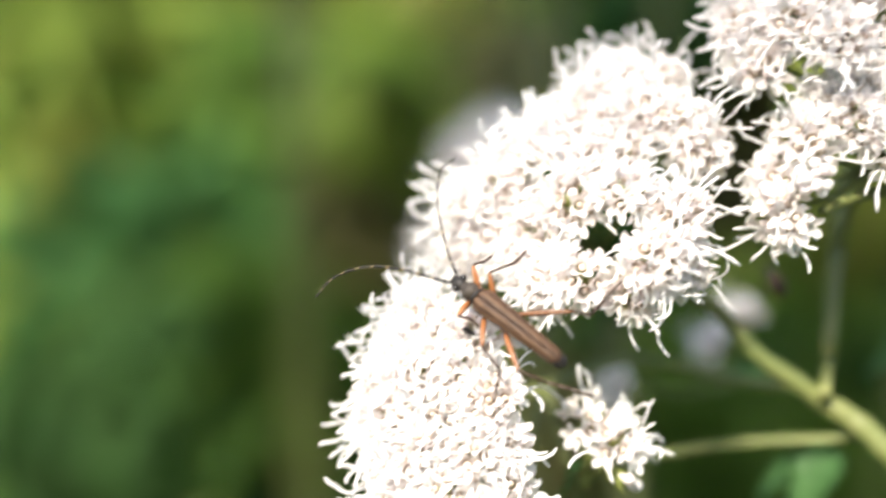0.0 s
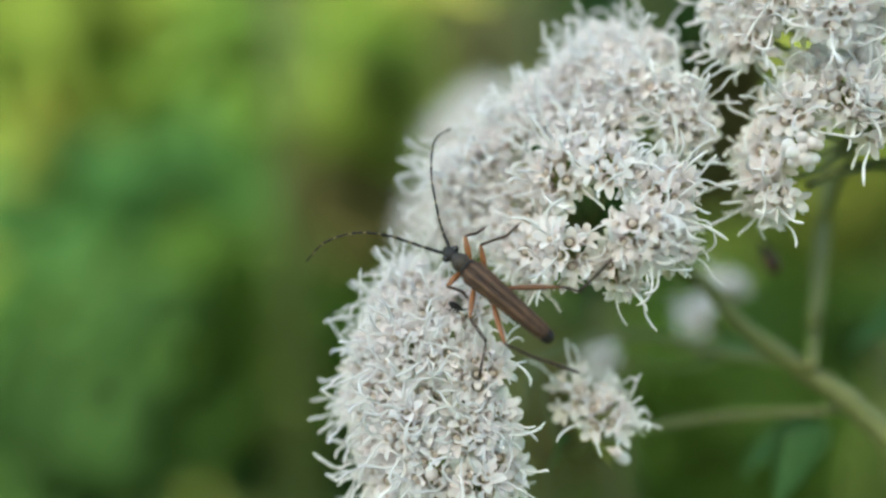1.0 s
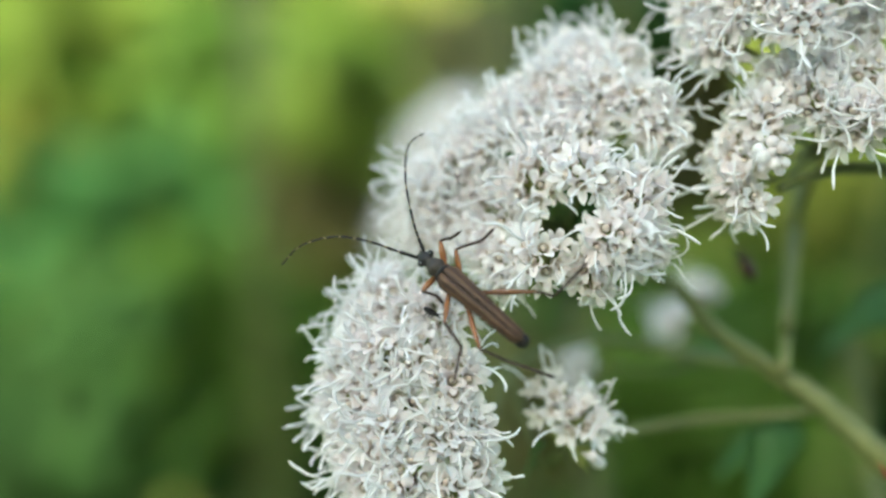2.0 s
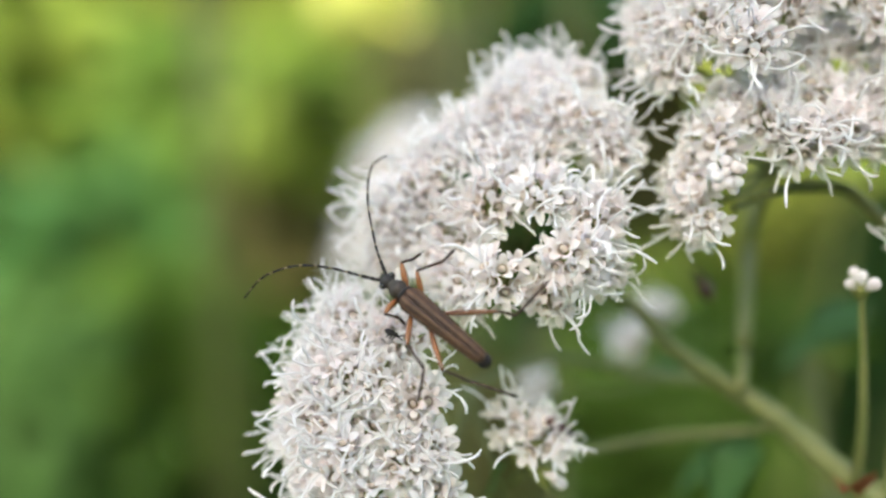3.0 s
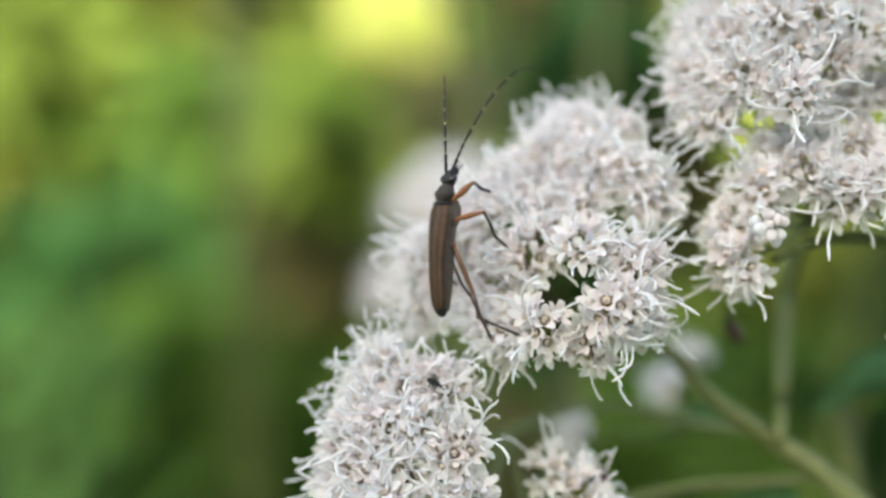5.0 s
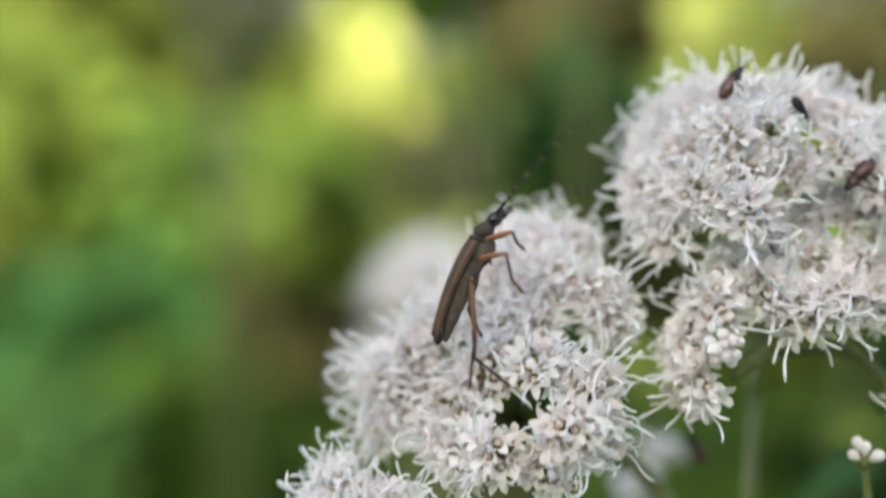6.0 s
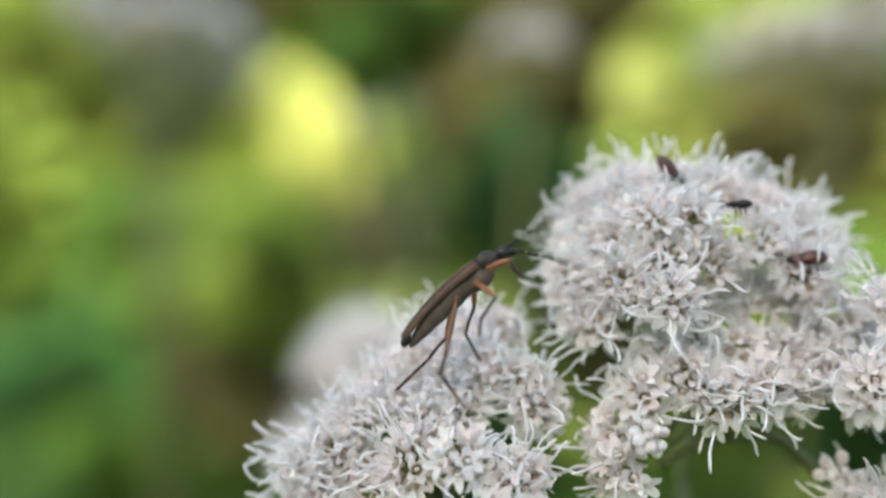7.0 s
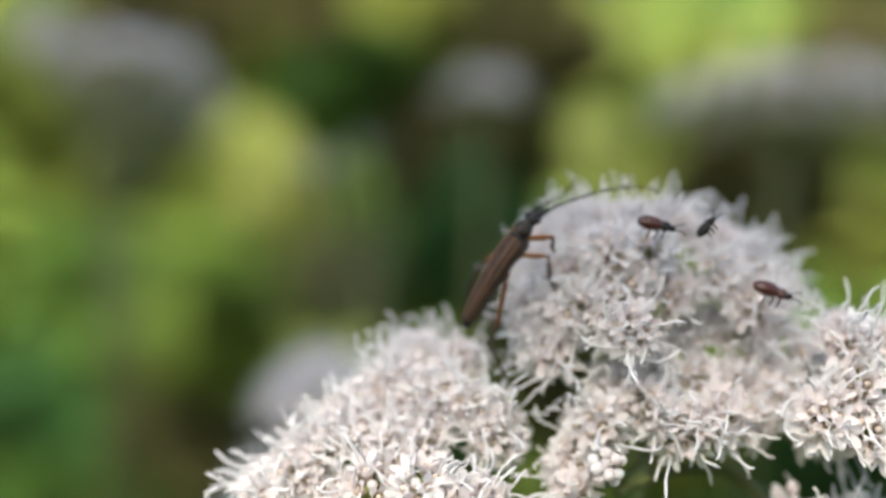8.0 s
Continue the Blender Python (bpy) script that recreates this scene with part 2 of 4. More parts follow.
def head_base_mesh(seed):
    """The green cup of narrow overlapping bracts under one flower head, with its thin stalk."""
    r = random.Random(seed)
    bm = bmesh.new()
    tube(bm, [(0, 0, -4.5 * MM), (0, 0, -2 * MM), (0, 0, -0.4 * MM)], [0.28 * MM, 0.30 * MM, 0.6 * MM], 6)
    tube(bm, [(0, 0, -0.6 * MM), (0, 0, 0.6 * MM), (0, 0, 1.6 * MM)], [0.6 * MM, 1.05 * MM, 0.95 * MM], 10)
    for k in range(11):
        a = 2 * math.pi * k / 11 + r.uniform(-0.1, 0.1)
        d, t = Vector((math.cos(a), math.sin(a), 0)), Vector((-math.sin(a), math.cos(a), 0))
        zt = r.uniform(2.3, 3.1)
        rows = []
        for z, rad, w in ((-0.5, 0.72, 0.20), (0.7, 1.2, 0.33), (1.7, 1.32, 0.28), (zt, 1.5, 0.05)):
            rows.append([bm.verts.new((d * (rad - 0.1 * abs(s)) + t * w * s + Vector((0, 0, z))) * MM) for s in (-1, 0, 1)])
        for u, v in zip(rows, rows[1:]):
            for i in (0, 1):
                bm.faces.new((u[i], u[i + 1], v[i + 1], v[i]))
    return mesh_of("flower_head", bm, BRACT)


HEAD_BASES = [head_base_mesh(i) for i in range(4)]


def floret_turns(r, n, wide):
    """Evenly fanned directions of n florets round z."""
    out = []
    for i in range(n):
        lean = wide * math.sqrt((i + 0.5) / n) * r.uniform(0.92, 1.06)
        a = i * 2.39996 + r.uniform(-0.15, 0.15)
        out.append((lean, a))
    return out


def flower_head(plant, at, axis, n=15, wide=1.0, size=1.0, kinds="open", label="", bare=0.14):
    """One flower head: a bract cup with florets fanned out of it."""
    seed = rng.randrange(10 ** 6)
    r = random.Random(seed)
    m = Matrix.Translation(at) @ aim(axis, r.uniform(0, 6.3)) @ Matrix.Scale(size, 4)
    head = part("flower_head", HEAD_BASES[seed % 4], plant, m, label)
    for i, (lean, a) in enumerate(floret_turns(r, n, wide)):
        d = Vector((math.sin(lean) * math.cos(a), math.sin(lean) * math.sin(a), math.cos(lean)))
        base = Vector((d.x * 0.55, d.y * 0.55, 0.5)) * MM
        if kinds == "bud":
            data, s = r.choice(BUDS), r.uniform(0.85, 1.1)
        elif r.random() < 0.05:
            data, s = r.choice(BUDS), r.uniform(0.7, 0.9)
        elif r.random() < bare:
            data, s = r.choice(SHORT), r.uniform(0.88, 1.1)
        else:
            data, s = r.choice(FLORETS), r.uniform(0.88, 1.12)
        part("floret", data, head, Matrix.Translation(base) @ aim(d, r.uniform(0, 6.3)) @ Matrix.Scale(s, 4))
    return head


def joined_head_mesh(seed):
    """A whole flower head in one mesh, for plants far behind."""
    r = random.Random(seed)
    bm = bmesh.new()
    bm.from_mesh(HEAD_BASES[seed % 4])
    for f in bm.faces:
        f.material_index = 4
    for lean, a in floret_turns(r, 13, 1.05):
        d = Vector((math.sin(lean) * math.cos(a), math.sin(lean) * math.sin(a), math.cos(lean)))
        m = Matrix.Translation(Vector((d.x * 0.55, d.y * 0.55, 0.5)) * MM) @ aim(d, r.uniform(0, 6.3))
        start = len(bm.verts)
        bm.from_mesh(r.choice(FLORETS))
        bm.verts.ensure_lookup_table()
        bmesh.ops.transform(bm, matrix=m, verts=bm.verts[start:])
    return mesh_of("flower_head", bm, PETAL, STYLE, ANTHER, THROAT, BRACT)


def leaf_mesh(name, mat, long_, wide, seed, teeth=7, droop=0.25):
    """A pointed, toothed leaf along +y with a folded midrib, a thickness and a short stalk."""
    r = random.Random(seed)
    bm = bmesh.new()
    n = teeth * 2
    rows = []
    for i in range(n + 1):
        t = i / n
        w = wide * 0.5 * (math.sin(math.pi * min(1, t ** 0.62 + 0.02)) ** 0.9 + 0.02) * (1 + (0.13 if i % 2 else -0.07))
        w = max(w, 0.01 * wide)
        z = -droop * long_ * t * t + 0.02 * long_ * math.sin(9 * t + seed)
        rows.append([bm.verts.new((s * w, long_ * t, z + abs(s) * w * 0.28 + (0.0 if abs(s) in (0, 1) else 0.02 * wide))) for s in (-1, -0.5, 0, 0.5, 1)])
    for a, b in zip(rows, rows[1:]):
        for k in range(4):
            bm.faces.new((a[k], a[k + 1], b[k + 1], b[k]))
    bmesh.ops.solidify(bm, geom=bm.faces[:], thickness=0.006 * wide)
    tube(bm, [(0, -0.25 * long_, -0.03 * long_), (0, -0.1 * long_, 0), (0, 0.02 * long_, 0)], 0.018 * wide, 5)
    return mesh_of(name, bm, mat)


# ---- ground ----
bm = bmesh.new()
N = 60
grid = [[None] * (N + 1) for _ in range(N + 1)]
for i in range(N + 1):
    for j in range(N + 1):
        u, v = i / N * 2 - 1, j / N * 2 - 1
        x, y = 300 * u * abs(u) ** 2.2, 300 * v * abs(v) ** 2.2
        grid[i][j] = bm.verts.new((x, y, 0.04 * noise.noise((x * 1.3, y * 1.3, 0)) - 0.02))
for i in range(N):
    for j in range(N):
        bm.faces.new((grid[i][j], grid[i + 1][j], grid[i + 1][j + 1], grid[i][j + 1]))
tagged(new("ground", mesh_of("ground", bm, SOIL)), "dark soil with leaf litter under the plants", "ground", kind="structure")


# ---- the flowering plant ----
def mm(*p):
    """A point in millimetres from the middle of the flower cluster, as metres."""
    return Vector(p) * MM


plant = thing("white_snakeroot", H, "white flowering snakeroot with fuzzy flower heads on a green branched stem", "flower plant", "flowering plants")
# heads of one dome: places in mm, the dome's root from which they point away
LOWER_DOME = ((-11.2, 10.7, -27.7), [
    (-18.6, -1, -7.2), (-20.6, -1.8, -10.2), (-15.8, -3, -9.1), (-22.4, -3.7, -14.5), (-18.7, -5.9, -12.7), (-11.9, -4.7, -9),
    (-23.2, -5.3, -19.4), (-20.3, -7.6, -16.6), (-14.3, -7.3, -12.2), (-21.4, -7.5, -23.3), (-18.3, -10.3, -19.9), (-10.5, -9.1, -14.2),
    (-11.8, -11.4, -20.1), (-9.3, -10, -19), (-19.9, -9.7, -26.6), (-15.7, -12.3, -24.2), (-10.7, -13.2, -25.6), (-9, -11.1, -24.3),
    (-19.8, -11, -30.7), (-14.5, -13.3, -29.5), (-8.7, -13, -30.3), (-16.3, -7.9, -18.4), (-19.7, -9.2, -22.6),
])
MIDDLE_DOME = ((1.7, 14.5, -7), [
    (-13.5, 5.4, 0.4), (-11.6, 5.5, 4.1), (-12.9, 4.6, -2.1), (-14.4, 5.8, -4.7), (-8.6, 6.3, 6.5), (-8.6, 4.6, 1.2),
    (-6, 7, 8.7), (-9.7, 2.1, -3.1), (-3.2, 0.1, 3.6), (-6.1, 0.8, -0.7), (-1.1, 3.5, 7.4), (-6.7, -1.7, -5.2),
    (-2.4, -5.3, -3.5), (2.6, -2.5, 5.1), (2.6, 4.7, 8.1), (7.7, -2.3, 2.6), (5.1, -6.6, -0.9), (8.8, -3.1, -2.9),
    (2.8, -4.8, -5), (-15.3, 6.3, 1), (-11.2, 6.9, 4.3),
])
UPPER_DOME = ((9.3, 20.6, 5.1), [
    (-0.3, 10.6, 13.2), (2.3, 13.2, 14.7), (4, 7, 11.8), (6.9, 11.9, 14), (8.2, 4.5, 10.5), (10.5, 3.6, 7.7),
    (-1.8, 9.2, 9), (1.3, 7.4, 9.9), (-6.5, 7.6, 8.2), (-3, 9.6, 11),
])
RIGHT_DOME = ((32.3, 16, 4.1), [
    (17.5, -0.6, 1.3), (17.4, 1.6, 4.9), (19.3, 1.9, 9.1), (22.7, 5.1, 12.4), (24.6, 1.6, 11.4), (28.5, 0, 9.6),
    (32.3, 0.1, 10.2), (26.8, 6.9, 14.9), (30.7, 4.5, 13.9), (30.3, 11.1, 18), (34, 10.1, 18.2), (36.4, 5.4, 13.5),
    (37.2, 2.1, 9.8), (40.6, 6.8, 14.5), (39.9, 11.3, 18.6), (42.2, 3.8, 11.8), (45.5, 8.4, 16), (43.4, 2.8, 8.5),
    (47.3, 6.3, 12.8), (48.2, 4.9, 8.6),
])
BACK_DOME = ((32.5, 23.6, 13.1), [
    (14.8, 13.4, 24.6), (17.3, 14.8, 28), (21.2, 13.5, 29.7), (25.6, 12.3, 30.3), (31.1, 12.7, 29.5), (36.1, 13, 28.1),
    (41, 13.2, 25.8), (44.5, 13.7, 22.5), (13.8, 8.9, 20.2), (17.6, 9, 24.5), (21.3, 6.8, 27), (25.8, 6.5, 27.2),
    (35.1, 7.3, 25.2), (18.1, 4.6, 20.4), (23.1, 5.6, 23), (28.6, 6.1, 22.9), (15, 6.3, 16.2), (39.1, 5.8, 21.1),
    (22.7, 1.9, 19.1),
])
FAR_RIGHT_DOME = ((52.9, 10.6, 5.5), [
    (45.6, 1.1, 19.2), (50.2, 1.4, 18.5), (45.4, -2.5, 15), (50.7, -1.3, 13.7), (41.5, -3.3, 11.9), (46.5, -4.2, 10.5),
    (51.5, -3.1, 8.2),
])
REAR_HEADS = ((23.9, 36.6, -32.8), [
    (5.1, 24.3, -28.7), (19.8, 35.8, -25.7), (25.4, 42.6, -24.2),
])
HANGING_DOME = ((-0.3, 2.8, -30.1), [
    (0.5, -3, -18.9), (3.2, -4.6, -20.7),
])
LOWER_RIGHT_DOME = ((49.8, 5.9, -10.4), [
    (42.5, -0.1, -1.5), (44.4, -2.4, -1.6), (48.3, -0.5, 0), (49.4, -1.1, -3.5),
])
DOMES = [LOWER_DOME, MIDDLE_DOME, UPPER_DOME, RIGHT_DOME, BACK_DOME, FAR_RIGHT_DOME, REAR_HEADS, HANGING_DOME, LOWER_RIGHT_DOME]
FEW_STYLES = (REAR_HEADS[0], HANGING_DOME[0])
BUD_HEADS = [
    ((35.2, -1.6, -4.8), (-0.30, -0.39, 0.76), 4),
    ((20.3, -3.1, 6.6), (-0.10, -1.04, 0.02), 10),
    ((4, -6.2, -25.5), (0.80, -0.44, -0.38), 2),
    ((40.9, 1.4, 1.1), (-0.37, -0.71, 0.42), 7),
]

for root, heads in DOMES:
    for x, y, z in heads:
        at = Vector((x, y, z))
        axis = (at - Vector(root)).normalized()
        axis = (axis + Vector((rng.uniform(-1, 1), rng.uniform(-1, 1), rng.uniform(-1, 1))) * 0.12).normalized()
        # heads on the rim and top are in full bloom with many styles, those on the flank have few
        few = root in FEW_STYLES
        bare = 0.7 if few else 0.06 + 0.42 * max(0.0, -axis.y) * (1 - 0.6 * max(0.0, axis.z))
        flower_head(plant, (at - axis * 2.6) * MM, axis, 9 if few else rng.choice((12, 13, 14, 14)), rng.uniform(1.06, 1.26), rng.uniform(0.94, 1.07), bare=bare)
for (x, y, z), (ax, ay, az), n in BUD_HEADS:
    axis = Vector((ax, ay, az)).normalized()
    flower_head(plant, (Vector((x, y, z)) - axis * 2.6) * MM, axis, n, 0.75, 0.82, "bud", "cluster of closed round white buds")

# ---- stems and stalks ----
def stem_mesh(name, pts, r0, r1, sides=10):
    line = smooth_line(pts, 6)
    bm = bmesh.new()
    n = len(line) - 1
    tube(bm, line, [(r0 + (r1 - r0) * i / n) * (1 + 0.05 * math.sin(i * 1.7)) * MM for i in range(n + 1)], sides)
    return mesh_of(name, bm, STEM)


def stem(name, pts, r0, r1):
    """A stem or branch of the plant through the points, in millimetres."""
    part(name, stem_mesh(name, [mm(*p) for p in pts], r0, r1), plant)


stem("stem", [(8, 9.5, -9.5), (14.3, 11.9, -12), (19.4, 10.2, -17.1), (23, 9.4, -19.6), (27.3, 8.5, -22.4), (31, 6.8, -24.4), (34.5, 4.8, -27.3), (38.3, 2.7, -30.5), (48.2, -0.3, -39.8), (60, 20, -90), (66, 40, -300), (50, 60, -600), (45, 60, -865)], 0.7, 2.4)
stem("branch", [(31.7, 6.6, -25.1), (29.7, 9, -27.3), (19.5, 11.5, -29.4), (8.6, 7.4, -29.1), (2.3, -1.1, -26.1), (-0.3, 2.8, -30.1)], 0.62, 0.5)
stem("branch", [(25.1, 9, -20.9), (22.9, 13.6, -22.8), (18.3, 20.3, -24.8), (8.2, 20.9, -23), (-3.8, 11.7, -22.3), (-12.4, 4.6, -24.6)], 0.75, 0.5)
stem("branch", [(26.5, 6, -20.4), (32.2, 23.1, -19.6), (33, 27.4, -12.7), (30.7, 17.1, -2.3), (32.3, 16, 4.1)], 0.7, 0.5)
stem("branch", [(23.1, 3.6, 1.4), (26.3, 4.9, 2.3), (31.9, 7.2, 2.8), (38.8, 8.7, 1), (45.3, 7.5, -9.4), (41.7, -1.6, -33.9)], 0.5, 0.9)
stem("branch", [(13.3, 7.2, -10.3), (7.6, 11.8, -8.9), (1.4, 14.5, -7)], 0.8, 0.6)
stem("branch", [(11.8, 9.2, -10.4), (11.1, 18.6, -4.1), (8.9, 20.6, 5.1)], 0.6, 0.5)
stem("branch", [(28.7, 12.9, -18.5), (32.3, 24.7, -8), (34.3, 33.1, 4.7), (34.7, 36.8, 13)], 0.8, 0.6)
stem("branch", [(2.3, -1.1, -26.1), (1.1, 2.2, -25.5), (1, 1.1, -22.5)], 0.4, 0.3)
stem("branch", [(-3.8, 11.7, -22.3), (-2.9, 8.2, -26.5), (-1.8, 5.2, -29.3), (-0.6, 5.8, -34)], 0.5, 0.45)
stem("branch", [(-3.8, 11.7, -22.3), (-5.3, 6.8, -24.3), (-6.2, 3.6, -27.7), (-5.3, 4, -33)], 0.45, 0.45)
stem("branch", [(-2.3, 13.7, -22.5), (0.4, 12.9, -25.1), (0.6, 9.6, -28.7), (2.9, 8.2, -33.1)], 0.45, 0.4)
stem("branch", [(35.8, -0.8, -5.8), (36.8, -1, -12.6), (37.9, -0.8, -21.9), (39.1, 1.5, -30.9)], 0.35, 0.6)
stem("branch", [(45.8, 38.3, -27.8), (47.6, 35.4, -36.7), (49.5, 31.4, -49.1), (51.5, 27.9, -59.9), (60, 60, -120), (62, 70, -400), (60, 90, -865)], 1, 1.3)
# thin stalks from the dome roots to every head
for root, heads in DOMES:
    for x, y, z in heads:
        at = Vector((x, y, z))
        axis = (at - Vector(root)).normalized()
        a, b = mm(*root), (at - axis * 6.5) * MM
        bm = bmesh.new()
        tube(bm, bend(a, b, (0, 0, -0.0012), 5), [0.00045, 0.0004, 0.00036, 0.00034, 0.00032, 0.0003], 5)
        part("stalk", mesh_of("stalk", bm, STEM), plant)

LEAVES = [
    ((49, 25.7, -17.9), (-11, -4.1, -2.8), 12.1),
    ((50.9, 30.5, -22.6), (-12.9, -2.8, -2.1), 13.4),
    ((30.4, 11.4, -29.6), (-7.3, -4.8, -8.3), 12.1),
    ((29.2, 22.7, -27.3), (-9.5, 1.4, 4.2), 10.5),
    ((-0.5, 1.6, -27.3), (-3.6, 0.4, -5.2), 6.4),
    ((29.9, 19.9, -35.7), (-7.6, -0, -6.6), 10.1),
]
for i, (at, way, size) in enumerate(LEAVES):
    data = leaf_mesh("leaf", PLANT_LEAF, size * MM, size * 0.55 * MM, 40 + i)
    w = Vector(way).normalized()
    part("leaf", data, plant, Matrix.Translation(mm(*at)) @ w.to_track_quat("Y", "Z").to_matrix().to_4x4())

bm = bmesh.new()
bm.from_mesh(leaf_mesh("dry_leaf", DRY, 6 * MM, 4.5 * MM, 77, 4, 0.6))
for v in bm.verts:
    a = v.co.x / (1.6 * MM)
    v.co.z += (1 - math.cos(a)) * 1.5 * MM
part("dry_leaf", mesh_of("dry_leaf", bm, DRY), plant, Matrix.Translation(mm(*(37.9, -2.3, -29.8))) @ pose(0, 0, 0, 60, 20, 150), "curled dry rust-brown leaf")

# ---- other flowering plants behind ----
FAR_HEADS = [joined_head_mesh(i) for i in range(3)]


def far_plant(at, wide, high, n, seed, tilt=(0, 0, 1), label="white flowering snakeroot with a loose dome of flower heads"):
    """A snakeroot with a dome of heads, its stem down to the ground."""
    r = random.Random(seed)
    base = H + mm(*at)
    ob = thing("white_snakeroot", base, label, "flower plant", "flowering plants")
    up = Vector(tilt).normalized()
    root = -up * high * 1.6 * MM
    for i in range(n):
        lean, a = 1.35 * math.sqrt((i + 0.5) / n), i * 2.39996
        d = Vector((math.sin(lean) * math.cos(a), math.sin(lean) * math.sin(a), math.cos(lean)))
        p = Vector((d.x * wide, d.y * wide, d.z * high)) * MM * r.uniform(0.85, 1.05)
        p = up.to_track_quat("Z", "Y") @ p
        axis = (p - root).normalized()
        part("flower_head", r.choice(FAR_HEADS), ob, Matrix.Translation(p) @ aim(axis, r.uniform(0, 6.3)))
        bm = bmesh.new()
        tube(bm, bend(root, p - axis * 4 * MM, (0, 0, -0.002), 4), 0.0006, 5)
        part("stalk", mesh_of("stalk", bm, STEM), ob)
    bm = bmesh.new()
    foot = Vector((r.uniform(-0.06, 0.06), r.uniform(0.02, 0.12), -base.z - 0.02))
    line = bend(foot, root, (r.uniform(-0.04, 0.04), 0.02, 0), 12)
    tube(bm, line, [0.0035 - 0.0016 * i / 12 for i in range(13)], 8)
    part("stem", mesh_of("stem", bm, STEM), ob)
    return ob


far_plant((-7.5, 117.7, -23.9), 11, 10, 15, 50, (-0.3, -0.3, 1))
far_plant((-16, 110.5, -38.8), 6, 7, 9, 51, (-0.5, -0.3, 1))
far_plant((-66.5, 239.5, 37.9), 24, 21, 30, 52, (0.2, 0.5, 1))
far_plant((-90.6, 253.8, 51.9), 8, 16, 10, 53, (-0.6, 0.2, 1))
far_plant((124, 197.2, 44.7), 35, 6, 28, 54, (0, 0.2, 1))
far_plant((39.9, 223, 42.7), 11, 7, 7, 55, (0, 0.2, 1))
far_plant((-0.7, 221.8, 20.9), 8, 10, 6, 56, (-0.4, 0.1, 1))


# ---- leafy weeds and shrubs behind ----
LEAF_SHAPES = {k: [leaf_mesh("leaf", m, 0.06, 0.038, s, 3) for s in (1, 2)] for k, m in LEAF.items()}
WORDS = {"yellow": "sunlit-coloured bright yellow-green", "lit": "sunlit-coloured light green", "mid": "mid green", "cool": "cool green", "dark": "shade-coloured dark green",
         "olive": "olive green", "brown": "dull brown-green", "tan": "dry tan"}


def to_light(along, r):
    """A turn of a leaf that points along, its face turned loosely to the light."""
    face = (sun_dir + Vector((r.uniform(-1, 1), r.uniform(-1, 1), r.uniform(-1, 1))) * 0.6).normalized()
    y = (along - face * along.dot(face)).normalized()
    x = y.cross(face)
    return Matrix((x, y, face)).transposed().to_4x4()


def weed(at, wide, kind, n, seed):
    """A leafy weed: a stem from the ground and a loose tuft of leaves round its top."""
    r = random.Random(seed)
    top = H + mm(*at)
    top.z = max(top.z, 0.05)
    ob = thing("leafy_weed", (top.x, top.y, 0), WORDS[kind] + " leafy weed growing from the ground", "weed", "weeds behind the flowers")
    c = Vector((0, 0, top.z))
    bm = bmesh.new()
    tube(bm, bend((r.uniform(-0.05, 0.05), r.uniform(0, 0.08), -0.02), c, (r.uniform(-0.03, 0.03), 0.03, 0), 8), [0.004 - 0.0003 * i for i in range(9)], 6)
    part("stem", mesh_of("stem", bm, BARK), ob)
    bm = bmesh.new()
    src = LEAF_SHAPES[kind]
    size = min(1.1, max(0.45, wide / 55))
    for i in range(n):
        d = Vector((r.gauss(0, 1), r.gauss(0, 1), r.gauss(0, 1))).normalized() * wide * MM * r.random() ** 0.5
        d.y *= 0.6
        p = c + d
        w = (Vector((d.x, d.y - 0.01, 0.3 * d.z)) + Vector((r.uniform(-1, 1), r.uniform(-1, 1), r.uniform(-0.6, 0.4))) * 0.03).normalized()
        m = Matrix.Translation(p) @ to_light(w, r) @ Matrix.Scale(size * r.uniform(0.6, 1.3), 4) @ Matrix.Translation((0, -0.03, 0))
        start = len(bm.verts)
        bm.from_mesh(r.choice(src))
        bm.verts.ensure_lookup_table()
        bmesh.ops.transform(bm, matrix=m, verts=bm.verts[start:])
        tube(bm, [c + d * 0.1, p], 0.0006, 4)
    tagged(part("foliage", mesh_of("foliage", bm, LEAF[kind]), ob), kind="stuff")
    return ob


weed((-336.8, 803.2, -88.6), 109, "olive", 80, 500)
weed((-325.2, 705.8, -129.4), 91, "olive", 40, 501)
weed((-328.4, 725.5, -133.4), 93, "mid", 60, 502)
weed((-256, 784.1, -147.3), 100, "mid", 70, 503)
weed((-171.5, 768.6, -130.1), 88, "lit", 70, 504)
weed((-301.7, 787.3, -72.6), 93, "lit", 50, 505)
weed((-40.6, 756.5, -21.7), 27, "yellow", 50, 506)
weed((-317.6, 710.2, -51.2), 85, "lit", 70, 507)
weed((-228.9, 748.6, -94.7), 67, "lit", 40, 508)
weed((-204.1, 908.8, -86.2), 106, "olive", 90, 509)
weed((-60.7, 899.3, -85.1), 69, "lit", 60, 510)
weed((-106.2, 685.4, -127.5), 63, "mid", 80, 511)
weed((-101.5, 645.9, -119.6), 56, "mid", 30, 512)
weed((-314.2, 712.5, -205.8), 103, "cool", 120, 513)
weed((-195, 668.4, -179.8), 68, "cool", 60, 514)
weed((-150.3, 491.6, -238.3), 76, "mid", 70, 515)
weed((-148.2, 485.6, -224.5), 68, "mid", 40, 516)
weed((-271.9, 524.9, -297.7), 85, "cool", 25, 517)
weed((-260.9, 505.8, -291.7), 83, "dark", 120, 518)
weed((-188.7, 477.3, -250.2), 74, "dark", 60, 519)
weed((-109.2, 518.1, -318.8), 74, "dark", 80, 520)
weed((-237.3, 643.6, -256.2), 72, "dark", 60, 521)
